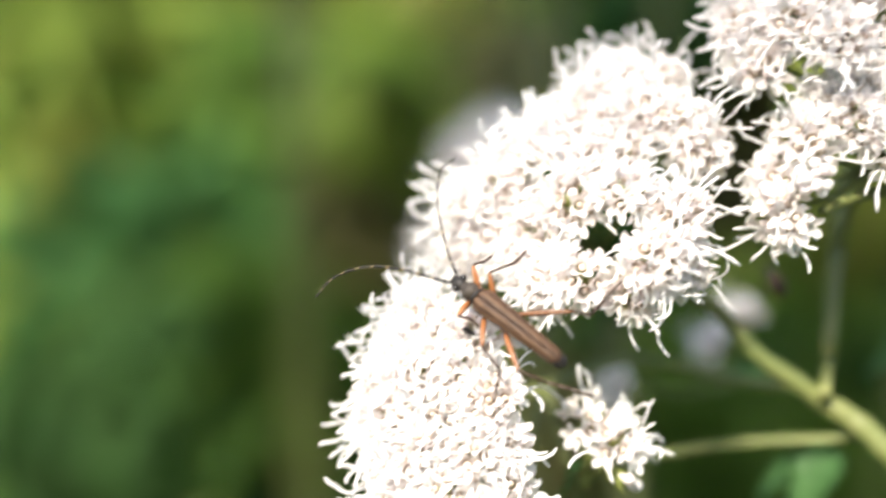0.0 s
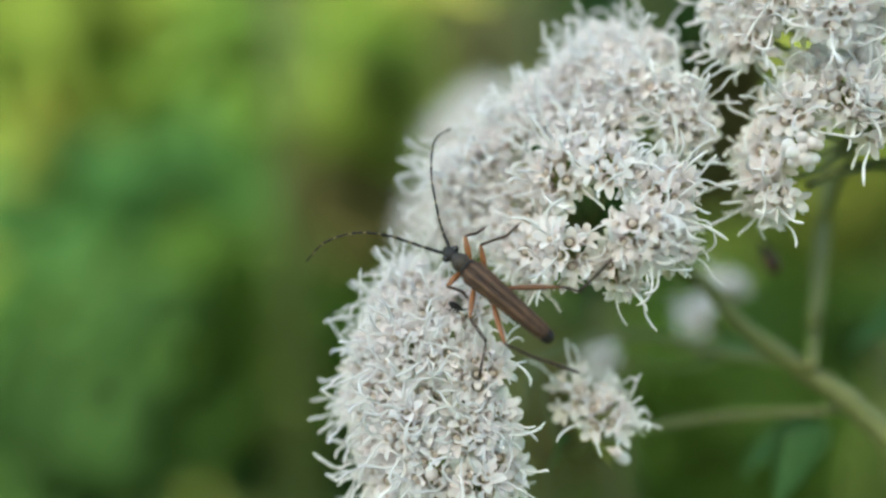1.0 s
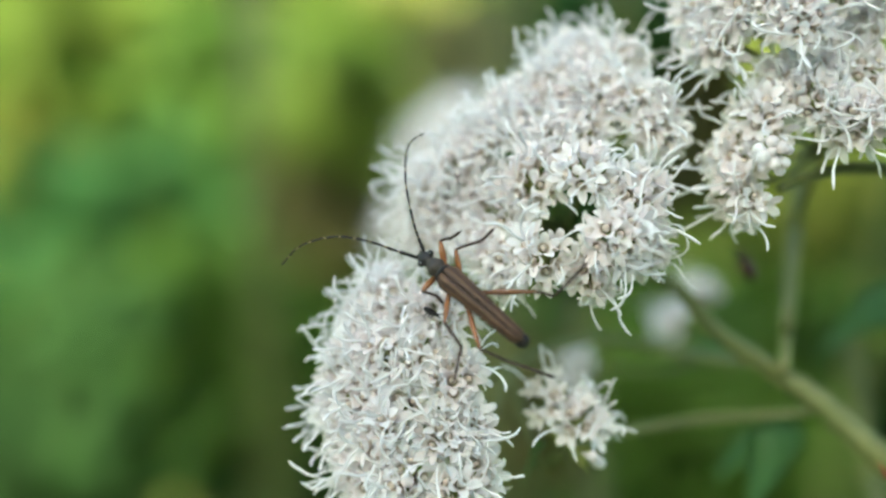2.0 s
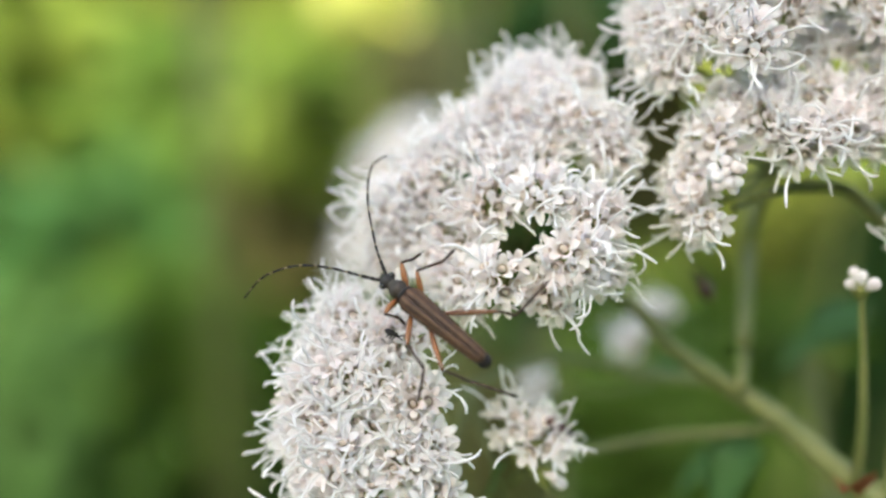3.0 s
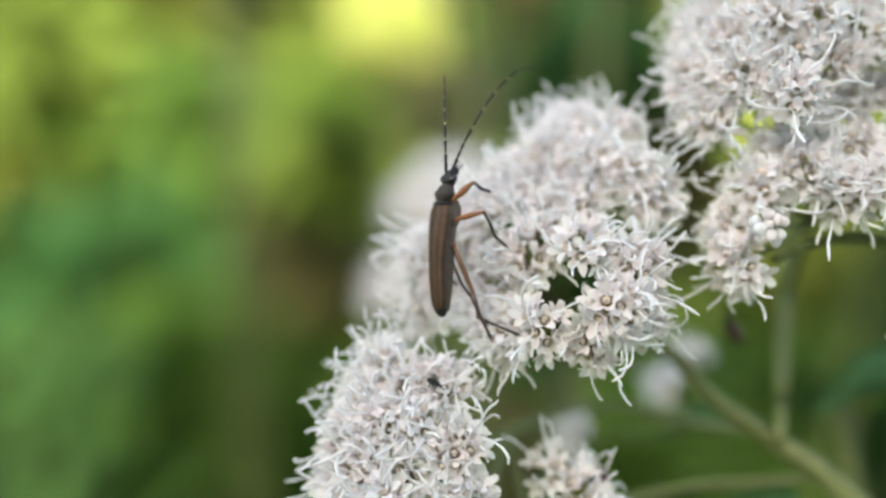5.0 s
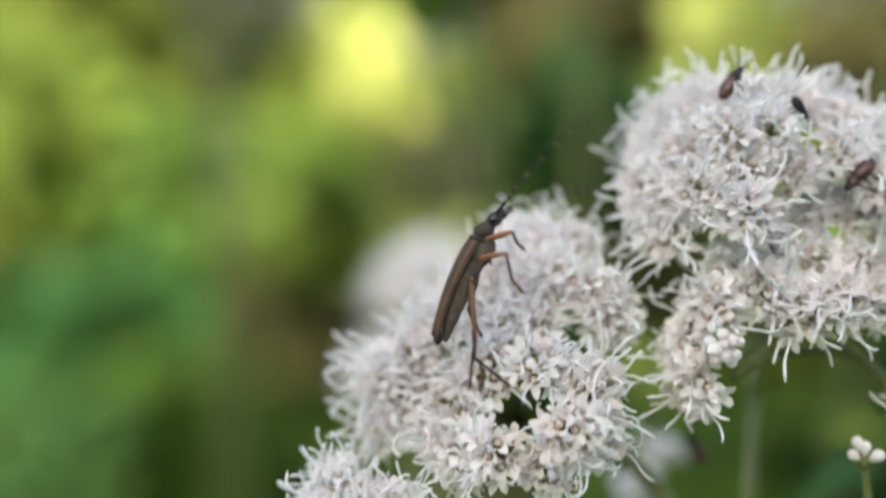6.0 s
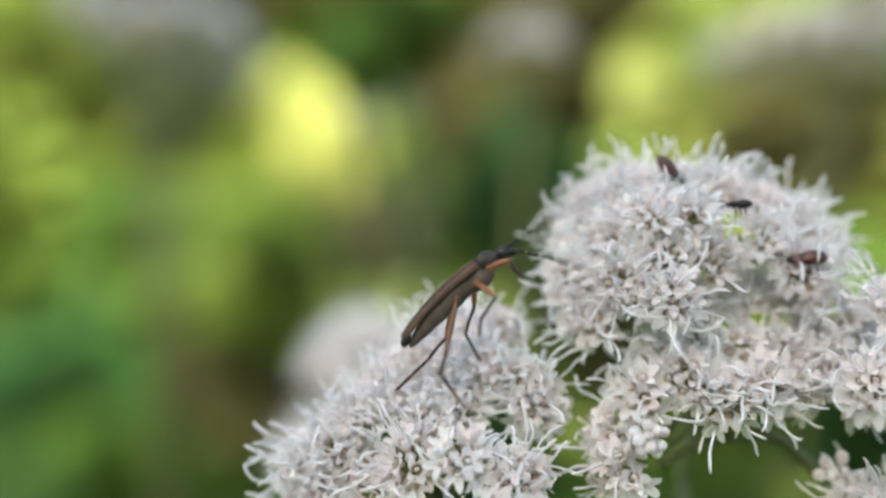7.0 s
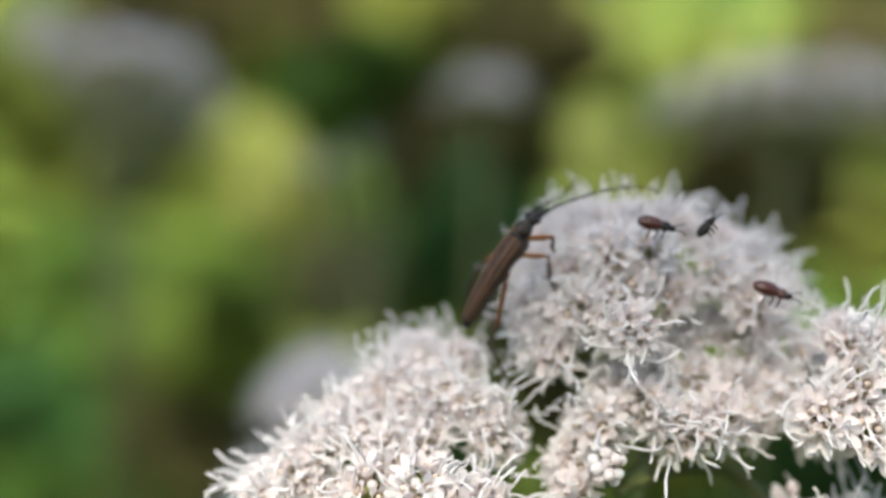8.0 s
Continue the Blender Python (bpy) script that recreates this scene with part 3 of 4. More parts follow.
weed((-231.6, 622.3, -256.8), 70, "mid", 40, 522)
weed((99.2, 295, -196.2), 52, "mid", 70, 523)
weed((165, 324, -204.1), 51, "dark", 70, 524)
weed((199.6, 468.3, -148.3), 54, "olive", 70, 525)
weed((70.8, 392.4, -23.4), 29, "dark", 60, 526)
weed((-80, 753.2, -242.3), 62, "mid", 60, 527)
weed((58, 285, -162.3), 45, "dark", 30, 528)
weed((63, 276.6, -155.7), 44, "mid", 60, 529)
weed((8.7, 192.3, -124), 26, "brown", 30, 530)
# Added tuft: its dark leaves stand in for shade in the flower gap.
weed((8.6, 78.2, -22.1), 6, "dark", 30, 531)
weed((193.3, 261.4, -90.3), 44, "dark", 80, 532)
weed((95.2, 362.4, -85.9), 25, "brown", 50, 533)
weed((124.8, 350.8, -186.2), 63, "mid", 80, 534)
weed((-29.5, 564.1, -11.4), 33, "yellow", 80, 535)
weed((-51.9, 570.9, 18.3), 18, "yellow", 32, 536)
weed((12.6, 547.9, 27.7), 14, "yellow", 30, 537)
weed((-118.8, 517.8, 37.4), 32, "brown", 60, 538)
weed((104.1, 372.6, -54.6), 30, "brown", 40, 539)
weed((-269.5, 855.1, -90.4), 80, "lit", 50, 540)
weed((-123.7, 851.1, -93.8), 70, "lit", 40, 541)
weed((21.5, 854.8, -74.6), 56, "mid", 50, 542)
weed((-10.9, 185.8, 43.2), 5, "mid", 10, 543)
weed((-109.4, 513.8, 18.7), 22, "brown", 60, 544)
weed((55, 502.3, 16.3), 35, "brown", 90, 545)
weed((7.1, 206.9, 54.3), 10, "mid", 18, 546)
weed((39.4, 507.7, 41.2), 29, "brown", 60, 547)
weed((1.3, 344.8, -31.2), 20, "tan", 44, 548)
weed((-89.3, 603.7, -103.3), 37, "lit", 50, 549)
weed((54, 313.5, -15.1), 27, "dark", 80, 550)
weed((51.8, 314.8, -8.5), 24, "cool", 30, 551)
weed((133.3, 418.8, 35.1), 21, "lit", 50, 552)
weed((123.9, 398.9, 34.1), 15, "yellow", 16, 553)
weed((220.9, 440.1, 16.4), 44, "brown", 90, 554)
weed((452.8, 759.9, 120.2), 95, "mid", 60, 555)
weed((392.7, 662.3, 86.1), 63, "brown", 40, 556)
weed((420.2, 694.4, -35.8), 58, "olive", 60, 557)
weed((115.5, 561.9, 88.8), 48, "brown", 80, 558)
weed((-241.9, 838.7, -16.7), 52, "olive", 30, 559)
weed((73.3, 517.8, -3.8), 33, "brown", 50, 560)
weed((75.8, 810.7, 110.8), 57, "olive", 50, 561)
weed((-169.3, 666.3, -97.8), 59, "mid", 70, 562)
weed((-120.2, 651.5, -185.1), 61, "brown", 60, 563)
weed((-298.4, 832.3, 20.2), 71, "olive", 50, 564)
weed((-290.8, 791.3, 78.9), 27, "lit", 30, 565)
weed((-180.1, 859.3, -69.4), 60, "olive", 60, 566)
weed((-283.7, 896.1, -73.4), 67, "olive", 50, 567)
weed((-161.7, 802.4, -96.2), 29, "lit", 16, 568)
weed((-145.1, 685.9, -172.4), 30, "lit", 20, 569)
weed((-183.7, 893.7, 123.4), 65, "brown", 80, 570)
weed((-108.6, 888.7, 123.7), 55, "brown", 80, 571)
weed((-23.4, 883.8, 129), 50, "brown", 50, 572)
weed((43.1, 547.8, -75.6), 24, "mid", 50, 573)
weed((120.5, 578, 9.6), 27, "brown", 60, 574)
weed((260.5, 582.4, -27.2), 41, "olive", 60, 575)
weed((-220.4, 686.6, -141.5), 40, "mid", 70, 576)
weed((-224, 640.5, -215.3), 41, "dark", 70, 577)
weed((-259.8, 615.9, -165.6), 31, "cool", 50, 578)
weed((-144, 840.5, -150), 35, "mid", 50, 579)


def thicket(name, label, kinds, x0, x1, y0, y1, z0, z1, n, size, seed):
    """Undergrowth on a rising bank: very many pointed leaves with folded midribs, faces turned loosely to the light."""
    r = random.Random(seed)
    shape = [Vector(v) * size for v in ((0, 0, 0), (-0.3, 0.4, 0.06), (0, 0.45, 0), (0.3, 0.4, 0.06), (0, 1, -0.15))]
    faces = ((0, 2, 1), (0, 3, 2), (1, 2, 4), (2, 3, 4))
    verts, polys, mats = [], [], []
    for i in range(n):
        t = r.random()
        x = x0 + (x1 - x0) * (r.random() if r.random() < 0.85 else 0.5 + r.gauss(0, 0.36))
        y = y0 + (y1 - y0) * t + (r.uniform(-0.12, 0.12) if r.random() < 0.8 else r.gauss(0, 0.25))
        top = (z0 + (z1 - z0) * t) * (1 + 0.22 * t * noise.noise((x * 1.6, y * 1.1, 3.0)))
        top *= max(0.05, 1 - 2.5 * max(0.0, abs(x - (x0 + x1) / 2) * 2 / (x1 - x0) - 1) - 0.8 * max(0.0, (y - y1) * math.copysign(1, y1 - y0)))
        p = Vector((x, y, max(0.01, top * (1 - 0.9 * r.random() ** 3.5))))
        along = Vector((r.uniform(-1, 1), -0.4, r.uniform(-1.2, 0.2))).normalized()
        m = Matrix.Translation(p) @ to_light(along, r) @ Matrix.Scale(r.uniform(0.6, 1.4), 4)
        b = len(verts)
        verts += [m @ v for v in shape]
        polys += [tuple(b + k for k in f) for f in faces]
        clump = noise.noise((p.x * 1.9, p.y * 1.9, p.z * 1.9)) + r.uniform(-0.2, 0.2)
        mats += [0 if clump < -0.15 else 1 if clump < 0.15 else 2] * 4
    for i in range(n // 60):
        t, x = r.random(), r.uniform(x0, x1)
        y, high, lean = y0 + (y1 - y0) * t, (z0 + (z1 - z0) * t) * 0.95, r.uniform(-0.06, 0.06)
        b = len(verts)
        verts += [Vector((x + lean * f + w * math.cos(a), y + w * math.sin(a), high * f - 0.02))
                  for f, w in ((0, 0.006), (0.5, 0.005), (1, 0.002)) for a in (0, 1.26, 2.51, 3.77, 5.03)]
        polys += [(b + 5 * s + k, b + 5 * s + (k + 1) % 5, b + 5 * s + 5 + (k + 1) % 5, b + 5 * s + 5 + k) for s in (0, 1) for k in range(5)]
        mats += [3] * 10
    me = bpy.data.meshes.new(name)
    me.from_pydata(verts, [], polys)
    for k in kinds:
        me.materials.append(LEAF[k])
    me.materials.append(BARK)
    me.polygons.foreach_set("material_index", mats)
    return tagged(new(name, me), label, "undergrowth", kind="stuff")


thicket("undergrowth", "dense green undergrowth rising behind the weeds", ("mid", "olive", "lit"), -2.4, 2.6, 1.1, 2.6, 0.0, 2.6, 23000, 0.13, 5)
thicket("ground_cover", "low green ground cover plants on the soil", ("dark", "mid", "cool"), -1.6, 1.8, 0.3, 1.3, 0.0, 0.25, 7000, 0.08, 6)
# The hedge is added out of view to block low sky light from the front.
thicket("hedge", "unseen green hedge of broad leaves, added behind the camera to block low sky light", ("dark", "mid", "cool"), -2.6, 2.6, -1.0, -2.3, 0.5, 2.1, 9000, 0.13, 8)


def shade_tree():
    """A small unseen tree added behind the camera, its low bough set to shade the flowers; the weeds beyond stand in
    the sun.
    """
    r = random.Random(31)
    shade = Vector((0.0, 0.10, 0.85)) + sun_dir * 1.7
    foot = Vector((shade.x + 0.9, shade.y - 0.5, 0))
    ob = thing("tree", foot, "unseen small broad-leaved tree with a low leafy bough, added behind the camera to shade the flowers", "tree")
    fork = Vector((0.06, 0.05, 1.75))
    bm = bmesh.new()
    tube(bm, smooth_line([(0, 0, -0.05), (0.02, 0.0, 0.6), (0.0, 0.03, 1.2), fork, (0.0, -0.05, 2.6), (-0.1, 0.0, 3.4)], 5),
         [0.085 - 0.0028 * i for i in range(26)], 12)
    part("trunk", mesh_of("trunk", bm, BARK), ob)
    shape = [Vector(v) for v in ((0, 0, 0), (-0.28, 0.35, 0.05), (0, 0.45, 0), (0.28, 0.35, 0.05), (0, 1, -0.12))]
    boughs = []
    # first bough shades the flowers, second is added to darken the far plants
    for goal, width, count in ((shade - foot, 0.28, 430), (Vector((-0.13, 0.27, 0.96)) + sun_dir * 1.7 - foot, 0.12, 200),
                               (Vector((0.3, -0.5, 2.6)), 0.5, 430), (Vector((0.5, 0.1, 2.9)), 0.5, 430), (Vector((-0.1, 0.0, 3.6)), 0.5, 430)):
        start = fork if goal.z < 3 else Vector((-0.05, -0.02, 2.9))
        goal = goal - start
        bm = bmesh.new()
        tube(bm, bend((0, 0, 0), goal, (0, 0, 0.08), 8), [0.03 - 0.003 * i for i in range(9)], 8)
        ob_limb = part("limb", mesh_of("limb", bm, BARK), ob, Matrix.Translation(start))
        verts, polys = [], []
        for i in range(count):
            d = Vector((r.gauss(0, 1), r.gauss(0, 1), r.gauss(0, 0.6))).normalized() * width * r.random() ** 0.45
            d.z *= 0.6
            m = Matrix.Translation(goal + d) @ to_light(Vector((d.x, d.y, -0.2)).normalized(), r) @ Matrix.Scale(r.uniform(0.05, 0.10), 4)
            k = len(verts)
            verts += [m @ v for v in shape]
            polys += [(k, k + 2, k + 1), (k, k + 3, k + 2), (k + 1, k + 2, k + 4), (k + 2, k + 3, k + 4)]
        me = bpy.data.meshes.new("foliage")
        me.from_pydata(verts, [], polys)
        me.materials.append(LEAF["mid"])
        tagged(part("foliage", me, ob_limb), kind="stuff")
        boughs.append((ob_limb, start))
    return boughs[0]


SHADE_BOUGH, BOUGH_ROOT = shade_tree()


# ---- the long beetle ----
def egg(bm, c, r, mat=0, u=14, v=9, shape=None):
    """An egg with its long axis x; shape(x01) scales its girth."""
    c, r = Vector(c), Vector(r)
    rings = []
    for i in range(v + 1):
        a = math.pi * i / v
        x = -math.cos(a)
        g = math.sin(a) * (shape((x + 1) / 2) if shape else 1)
        rings.append([bm.verts.new((c + Vector((x * r.x, math.cos(b) * g * r.y, math.sin(b) * g * r.z))) * MM)
                      for b in (2 * math.pi * k / u for k in range(u))])
    for p, q in zip(rings, rings[1:]):
        for k in range(u):
            bm.faces.new((p[k], q[k], q[(k + 1) % u], p[(k + 1) % u])).material_index = mat
    bmesh.ops.remove_doubles(bm, verts=bm.verts[:], dist=1e-7)
    bmesh.ops.recalc_face_normals(bm, faces=bm.faces[:])


def arch(bm):
    """Bows the body: head and tail hang lower than the shoulders."""
    for v in bm.verts:
        v.co.z -= 0.019 * (v.co.x / MM - 0.6) ** 2 * MM
    return bm


def wing_case_mesh(side):
    """One long wing case with two raised paler ribs, thick, round over the back, its tip rounded."""
    bm = bmesh.new()
    rows = []
    n = 24
    for i in range(n + 1):
        t = i / n
        x = 3.65 - 10.3 * t
        w = (1.36 - 0.6 * t) * min(1, (0.62 + 5 * t)) * (1 if t < 0.92 else math.sqrt(max(0.03, 1 - ((t - 0.92) / 0.083) ** 2)))
        top = (1.12 - 0.28 * t) * min(1, 0.8 + 3 * t)
        row = []
        for k in range(13):
            a = k / 12
            ang = a * 1.5
            y = w * math.sin(ang) if ang < 1.57 else w
            z = top * math.cos(ang) * 0.95 + 0.05
            z += 0.06 * math.exp(-((a - 0.30) / 0.06) ** 2) + 0.05 * math.exp(-((a - 0.62) / 0.06) ** 2) - 0.05 * math.exp(-(a / 0.05) ** 2)
            row.append(bm.verts.new((x * MM, side * (y + 0.015) * MM, z * MM)))
        rows.append(row)
    for p, q in zip(rows, rows[1:]):
        for k in range(12):
            f = bm.faces.new((p[k], p[k + 1], q[k + 1], q[k]))
            f.material_index = 1 if k in (2, 3, 7, 8, 11) else 0
    bmesh.ops.recalc_face_normals(bm, faces=bm.faces[:])
    bmesh.ops.solidify(bm, geom=bm.faces[:], thickness=0.08 * MM)
    return mesh_of("wing_case", arch(bm), WING, STRIPE)


def limb(bm, pts, radii, mat, n=3):
    line = smooth_line([Vector(p) * MM for p in pts], n)
    k = len(line) - 1
    rad = [np.interp(i / k, np.linspace(0, 1, len(radii)), radii) * MM for i in range(k + 1)]
    tube(bm, line, rad, 8, mat)


beetle = thing("longhorn_beetle", H, "slender brown longhorn beetle with orange legs walking on the flowers", "beetle")
bm = bmesh.new()
egg(bm, (-1.5, 0, -0.6), (5.2, 1.08, 1.32), 0, u=18, v=24, shape=lambda t: (0.62 + 0.38 * t) * (1 + 0.06 * math.sin(34 * t)))
part("abdomen", mesh_of("abdomen", arch(bm), BELLY), beetle, label="grey-brown ringed abdomen")
bm = bmesh.new()
egg(bm, (2.6, 0, -0.65), (1.8, 1.12, 1.3))
part("chest", mesh_of("chest", arch(bm), BELLY), beetle)
for side in (-1, 1):
    part("wing_case", wing_case_mesh(side), beetle, label="brown wing case with two paler raised ribs")
bm = bmesh.new()
egg(bm, (-6.5, 0, 0.12), (0.72, 0.74, 0.5))
part("tail_tip", mesh_of("tail_tip", arch(bm), BLACK), beetle, label="black tail tip")
bm = bmesh.new()
egg(bm, (4.6, 0, 0.18), (1.15, 0.86, 0.92), u=18, v=14, shape=lambda t: 1.1 - 0.22 * t + 0.14 * math.exp(-((t - 0.45) / 0.12) ** 2))
part("neck_shield", mesh_of("neck_shield", arch(bm), GREY), beetle, label="dark grey-brown neck shield")
bm = bmesh.new()
tube(bm, [(3.78 * MM, 0, 0.16 * MM), (3.66 * MM, 0, 0.16 * MM), (3.5 * MM, 0, 0.14 * MM)], [0.8 * MM, 1.0 * MM, 1.02 * MM], 18)
part("collar", mesh_of("collar", arch(bm), BLACK), beetle, label="narrow black collar")
bm = bmesh.new()
egg(bm, (6.05, 0, 0.06), (0.92, 0.74, 0.72))
egg(bm, (6.75, 0, -0.3), (0.5, 0.48, 0.42))
egg(bm, (5.35, 0, 0.08), (0.5, 0.6, 0.6))
head_part = part("head", mesh_of("head", arch(bm), BLACK), beetle)
for side in (-1, 1):
    bm = bmesh.new()
    egg(bm, (6.05, side * 0.68, 0.16), (0.4, 0.34, 0.46), u=12, v=8)
    part("eye", mesh_of("eye", arch(bm), GLOSS_EYE), head_part, label="shiny black bulging eye")
    bm = bmesh.new()
    limb(bm, [(7.0, side * 0.25, -0.45), (7.35, side * 0.34, -0.6), (7.6, side * 0.26, -0.8)], [0.07, 0.08, 0.06], 0)
    part("mouth_feeler", mesh_of("mouth_feeler", arch(bm), BROWNLEG), head_part)


def antenna(side, line):
    """A long feeler of eleven dark joints, each ringed pale at its root."""
    bm = bmesh.new()
    line = smooth_line([Vector(p) * MM for p in line], 11)
    n = len(line) - 1
    for j in range(11):
        a, b = int(n * j / 11), int(n * (j + 1) / 11)
        seg = line[a:b + 1]
        k = len(seg) - 1
        thick = (0.165 - 0.008 * j) * MM
        if j > 1:
            tube(bm, seg[:2], [thick * 0.62, thick * 0.7], 7, 1)
            tube(bm, seg[1:], [thick * (0.75 + 0.35 * i / max(1, k - 1)) for i in range(k)], 7, 0)
        else:
            tube(bm, seg, [thick * (0.85 + 0.4 * i / k) for i in range(k + 1)], 7, 0)
    return part("antenna", mesh_of("antenna", bm, BLACK, PALE), beetle, label="long dark antenna ringed with pale bands")


def leg(hip, knee, ankle, toe, skin=ORANGE, thick=1.0):
    """A leg of thigh, shin and foot from hip to toe, places on the beetle; built from its hip."""
    knee, ankle, toe = (Vector(p) - Vector(hip) for p in (knee, ankle, toe))
    bm = bmesh.new()
    egg(bm, (0, 0, 0), (0.34, 0.34, 0.34), u=10, v=6)
    limb(bm, [(0, 0, 0), tuple(knee * 0.5 + Vector((0, 0, 0.12))), tuple(knee)], [0.16 * thick, 0.27 * thick, 0.29 * thick, 0.24 * thick, 0.15], 0, 5)
    ob = part("leg", mesh_of("leg", bm, skin), beetle, Matrix.Translation(Vector(hip) * MM), "orange thigh with a dark thin shin")
    bm = bmesh.new()
    mid = (knee + ankle) / 2 + Vector((0, 0, 0.15))
    limb(bm, [tuple(knee), tuple(mid), tuple(ankle)], [0.17, 0.145, 0.155, 0.17], 0)
    for i in range(1, 5):
        p = mid.lerp(ankle, i / 5)
        q = (ankle - mid).normalized()
        tube(bm, [p * MM, (p + q * 0.18 + q.orthogonal().normalized() * 0.22) * MM], [0.02 * MM, 0.006 * MM], 4)
    part("shin", mesh_of("shin", bm, BROWNLEG), ob)
    bm = bmesh.new()
    steps = [ankle.lerp(toe, i / 4) for i in range(5)]
    for a, b in zip(steps, steps[1:]):
        tube(bm, [a * MM, (a * 0.2 + b * 0.8) * MM, b * MM], [0.13 * MM, 0.18 * MM, 0.14 * MM], 6)
    d = (steps[-1] - steps[-2]).normalized()
    for s in (-1, 1):
        c = steps[-1]
        tube(bm, [c * MM, (c + d * 0.2 + Vector((0, 0.13 * s, 0.02))) * MM, (c + d * 0.34 + Vector((0, 0.17 * s, -0.1))) * MM], [0.05 * MM, 0.035 * MM, 0.01 * MM], 5)
    part("foot", mesh_of("foot", bm, BROWNLEG), ob)
    return ob


ANTENNAE = {
    -1: antenna(-1, ((0, 0, 0), (1.4, -0.75, 0.25), (3.0, -1.8, 0.5), (6.3, -4.5, 0.8), (8.5, -7.4, 0.6), (8.3, -9.4, 0.2))),
    1: antenna(1, ((0, 0, 0), (2.0, 0.85, 0.25), (5.2, 2.2, 0.6), (8.0, 4.1, 0.8), (10.0, 6.9, 0.6), (10.4, 9.6, 0.1))),
}
HIPS = {"front": (4.1, 0.7, -0.7), "middle": (2.2, 0.85, -0.95), "hind": (-0.2, 0.85, -0.95)}
HIP = {(pair, s): (x, s * y, z) for pair, (x, y, z) in HIPS.items() for s in (-1, 1)}
LEGS = {
    ("front", -1): leg(HIP["front", -1], (5.9, -2.17, 0.2), (5.3, -3.1, 0), (5.2, -4.05, -0.3), thick=1.15),
    ("front", 1): leg(HIP["front", 1], (3.76, 2.67, 0.3), (2.6, 2.05, -0.4), (1.94, 2.15, -1), thick=1.15),
    ("middle", -1): leg(HIP["middle", -1], (3.98, -2.47, 0.5), (2.61, -4.66, 0.5), (2.51, -6.25, 0.4)),
    ("middle", 1): leg(HIP["middle", 1], (0.0, 3.5, 0.1), (-2.64, 4.17, -0.37), (-4.0, 6.88, -1.2)),
    ("hind", -1): leg(HIP["hind", -1], (-4.7, -4.4, -0.3), (-6.15, -5.13, -0.6), (-6.5, -9.5, -0.3), DULL_ORANGE),
    ("hind", 1): leg(HIP["hind", 1], (-4.2, 3.2, -0.15), (-6.6, 2.36, -1.2), (-10.6, 0.58, -2.7)),
}


# ---- small insects ----
def small_beetle(long_, shell, neck, label):
    """A small oval beetle: wing cases, neck shield, head, feelers and six short legs."""
    k = long_ / 4
    ob = thing("small_beetle", H, label, "beetle", "small beetles on the flowers")
    for s in (-1, 1):
        bm = bmesh.new()
        egg(bm, (-0.5 * k, s * 0.06 * k, 0.1 * k), (1.45 * k, 0.78 * k, 0.7 * k))
        bmesh.ops.bisect_plane(bm, geom=bm.verts[:] + bm.edges[:] + bm.faces[:], plane_co=(0, s * 0.02 * MM, 0), plane_no=(0, -s, 0), clear_outer=True)
        part("wing_case", mesh_of("wing_case", bm, shell), ob)
    bm = bmesh.new()
    egg(bm, (1.05 * k, 0, 0.05 * k), (0.6 * k, 0.68 * k, 0.5 * k))
    part("neck_shield", mesh_of("neck_shield", bm, neck), ob)
    bm = bmesh.new()
    egg(bm, (1.75 * k, 0, -0.05 * k), (0.42 * k, 0.4 * k, 0.34 * k))
    part("head", mesh_of("head", bm, BLACK), ob)
    for s in (-1, 1):
        bm = bmesh.new()
        limb(bm, [(2.0 * k, s * 0.2 * k, 0), (2.6 * k, s * 0.6 * k, 0.25 * k), (3.2 * k, s * 0.9 * k, 0.1 * k)], [0.06, 0.05, 0.06], 0)
        part("antenna", mesh_of("antenna", bm, BLACK), ob)
        for x in (0.9, 0.2, -0.6):
            bm = bmesh.new()
            limb(bm, [(x * k, s * 0.4 * k, -0.3 * k), (x * k, s * 1.0 * k, -0.2 * k), ((x - 0.2) * k, s * 1.4 * k, -0.9 * k)], [0.11, 0.09, 0.05], 0)
            part("leg", mesh_of("leg", bm, BLACK), ob)
    return ob


RED_ONE = small_beetle(3.9, RUST, BLACK, "small rust-red beetle on the white flowers")
RED_TWO = small_beetle(4.1, RUST, RUST, "small dark red beetle on the white flowers")
BLACK_ONE = small_beetle(2.6, BLACK, BLACK, "tiny black beetle on the white flowers")
RED_LOW = small_beetle(3.6, RUST, BLACK, "small dark red beetle on the lower flower head")
DARK_BACK = small_beetle(4.0, RUST, BLACK, "dark beetle on the flowers behind the stem")
SPECK = small_beetle(1.6, BLACK, BLACK, "tiny black insect between the white florets")


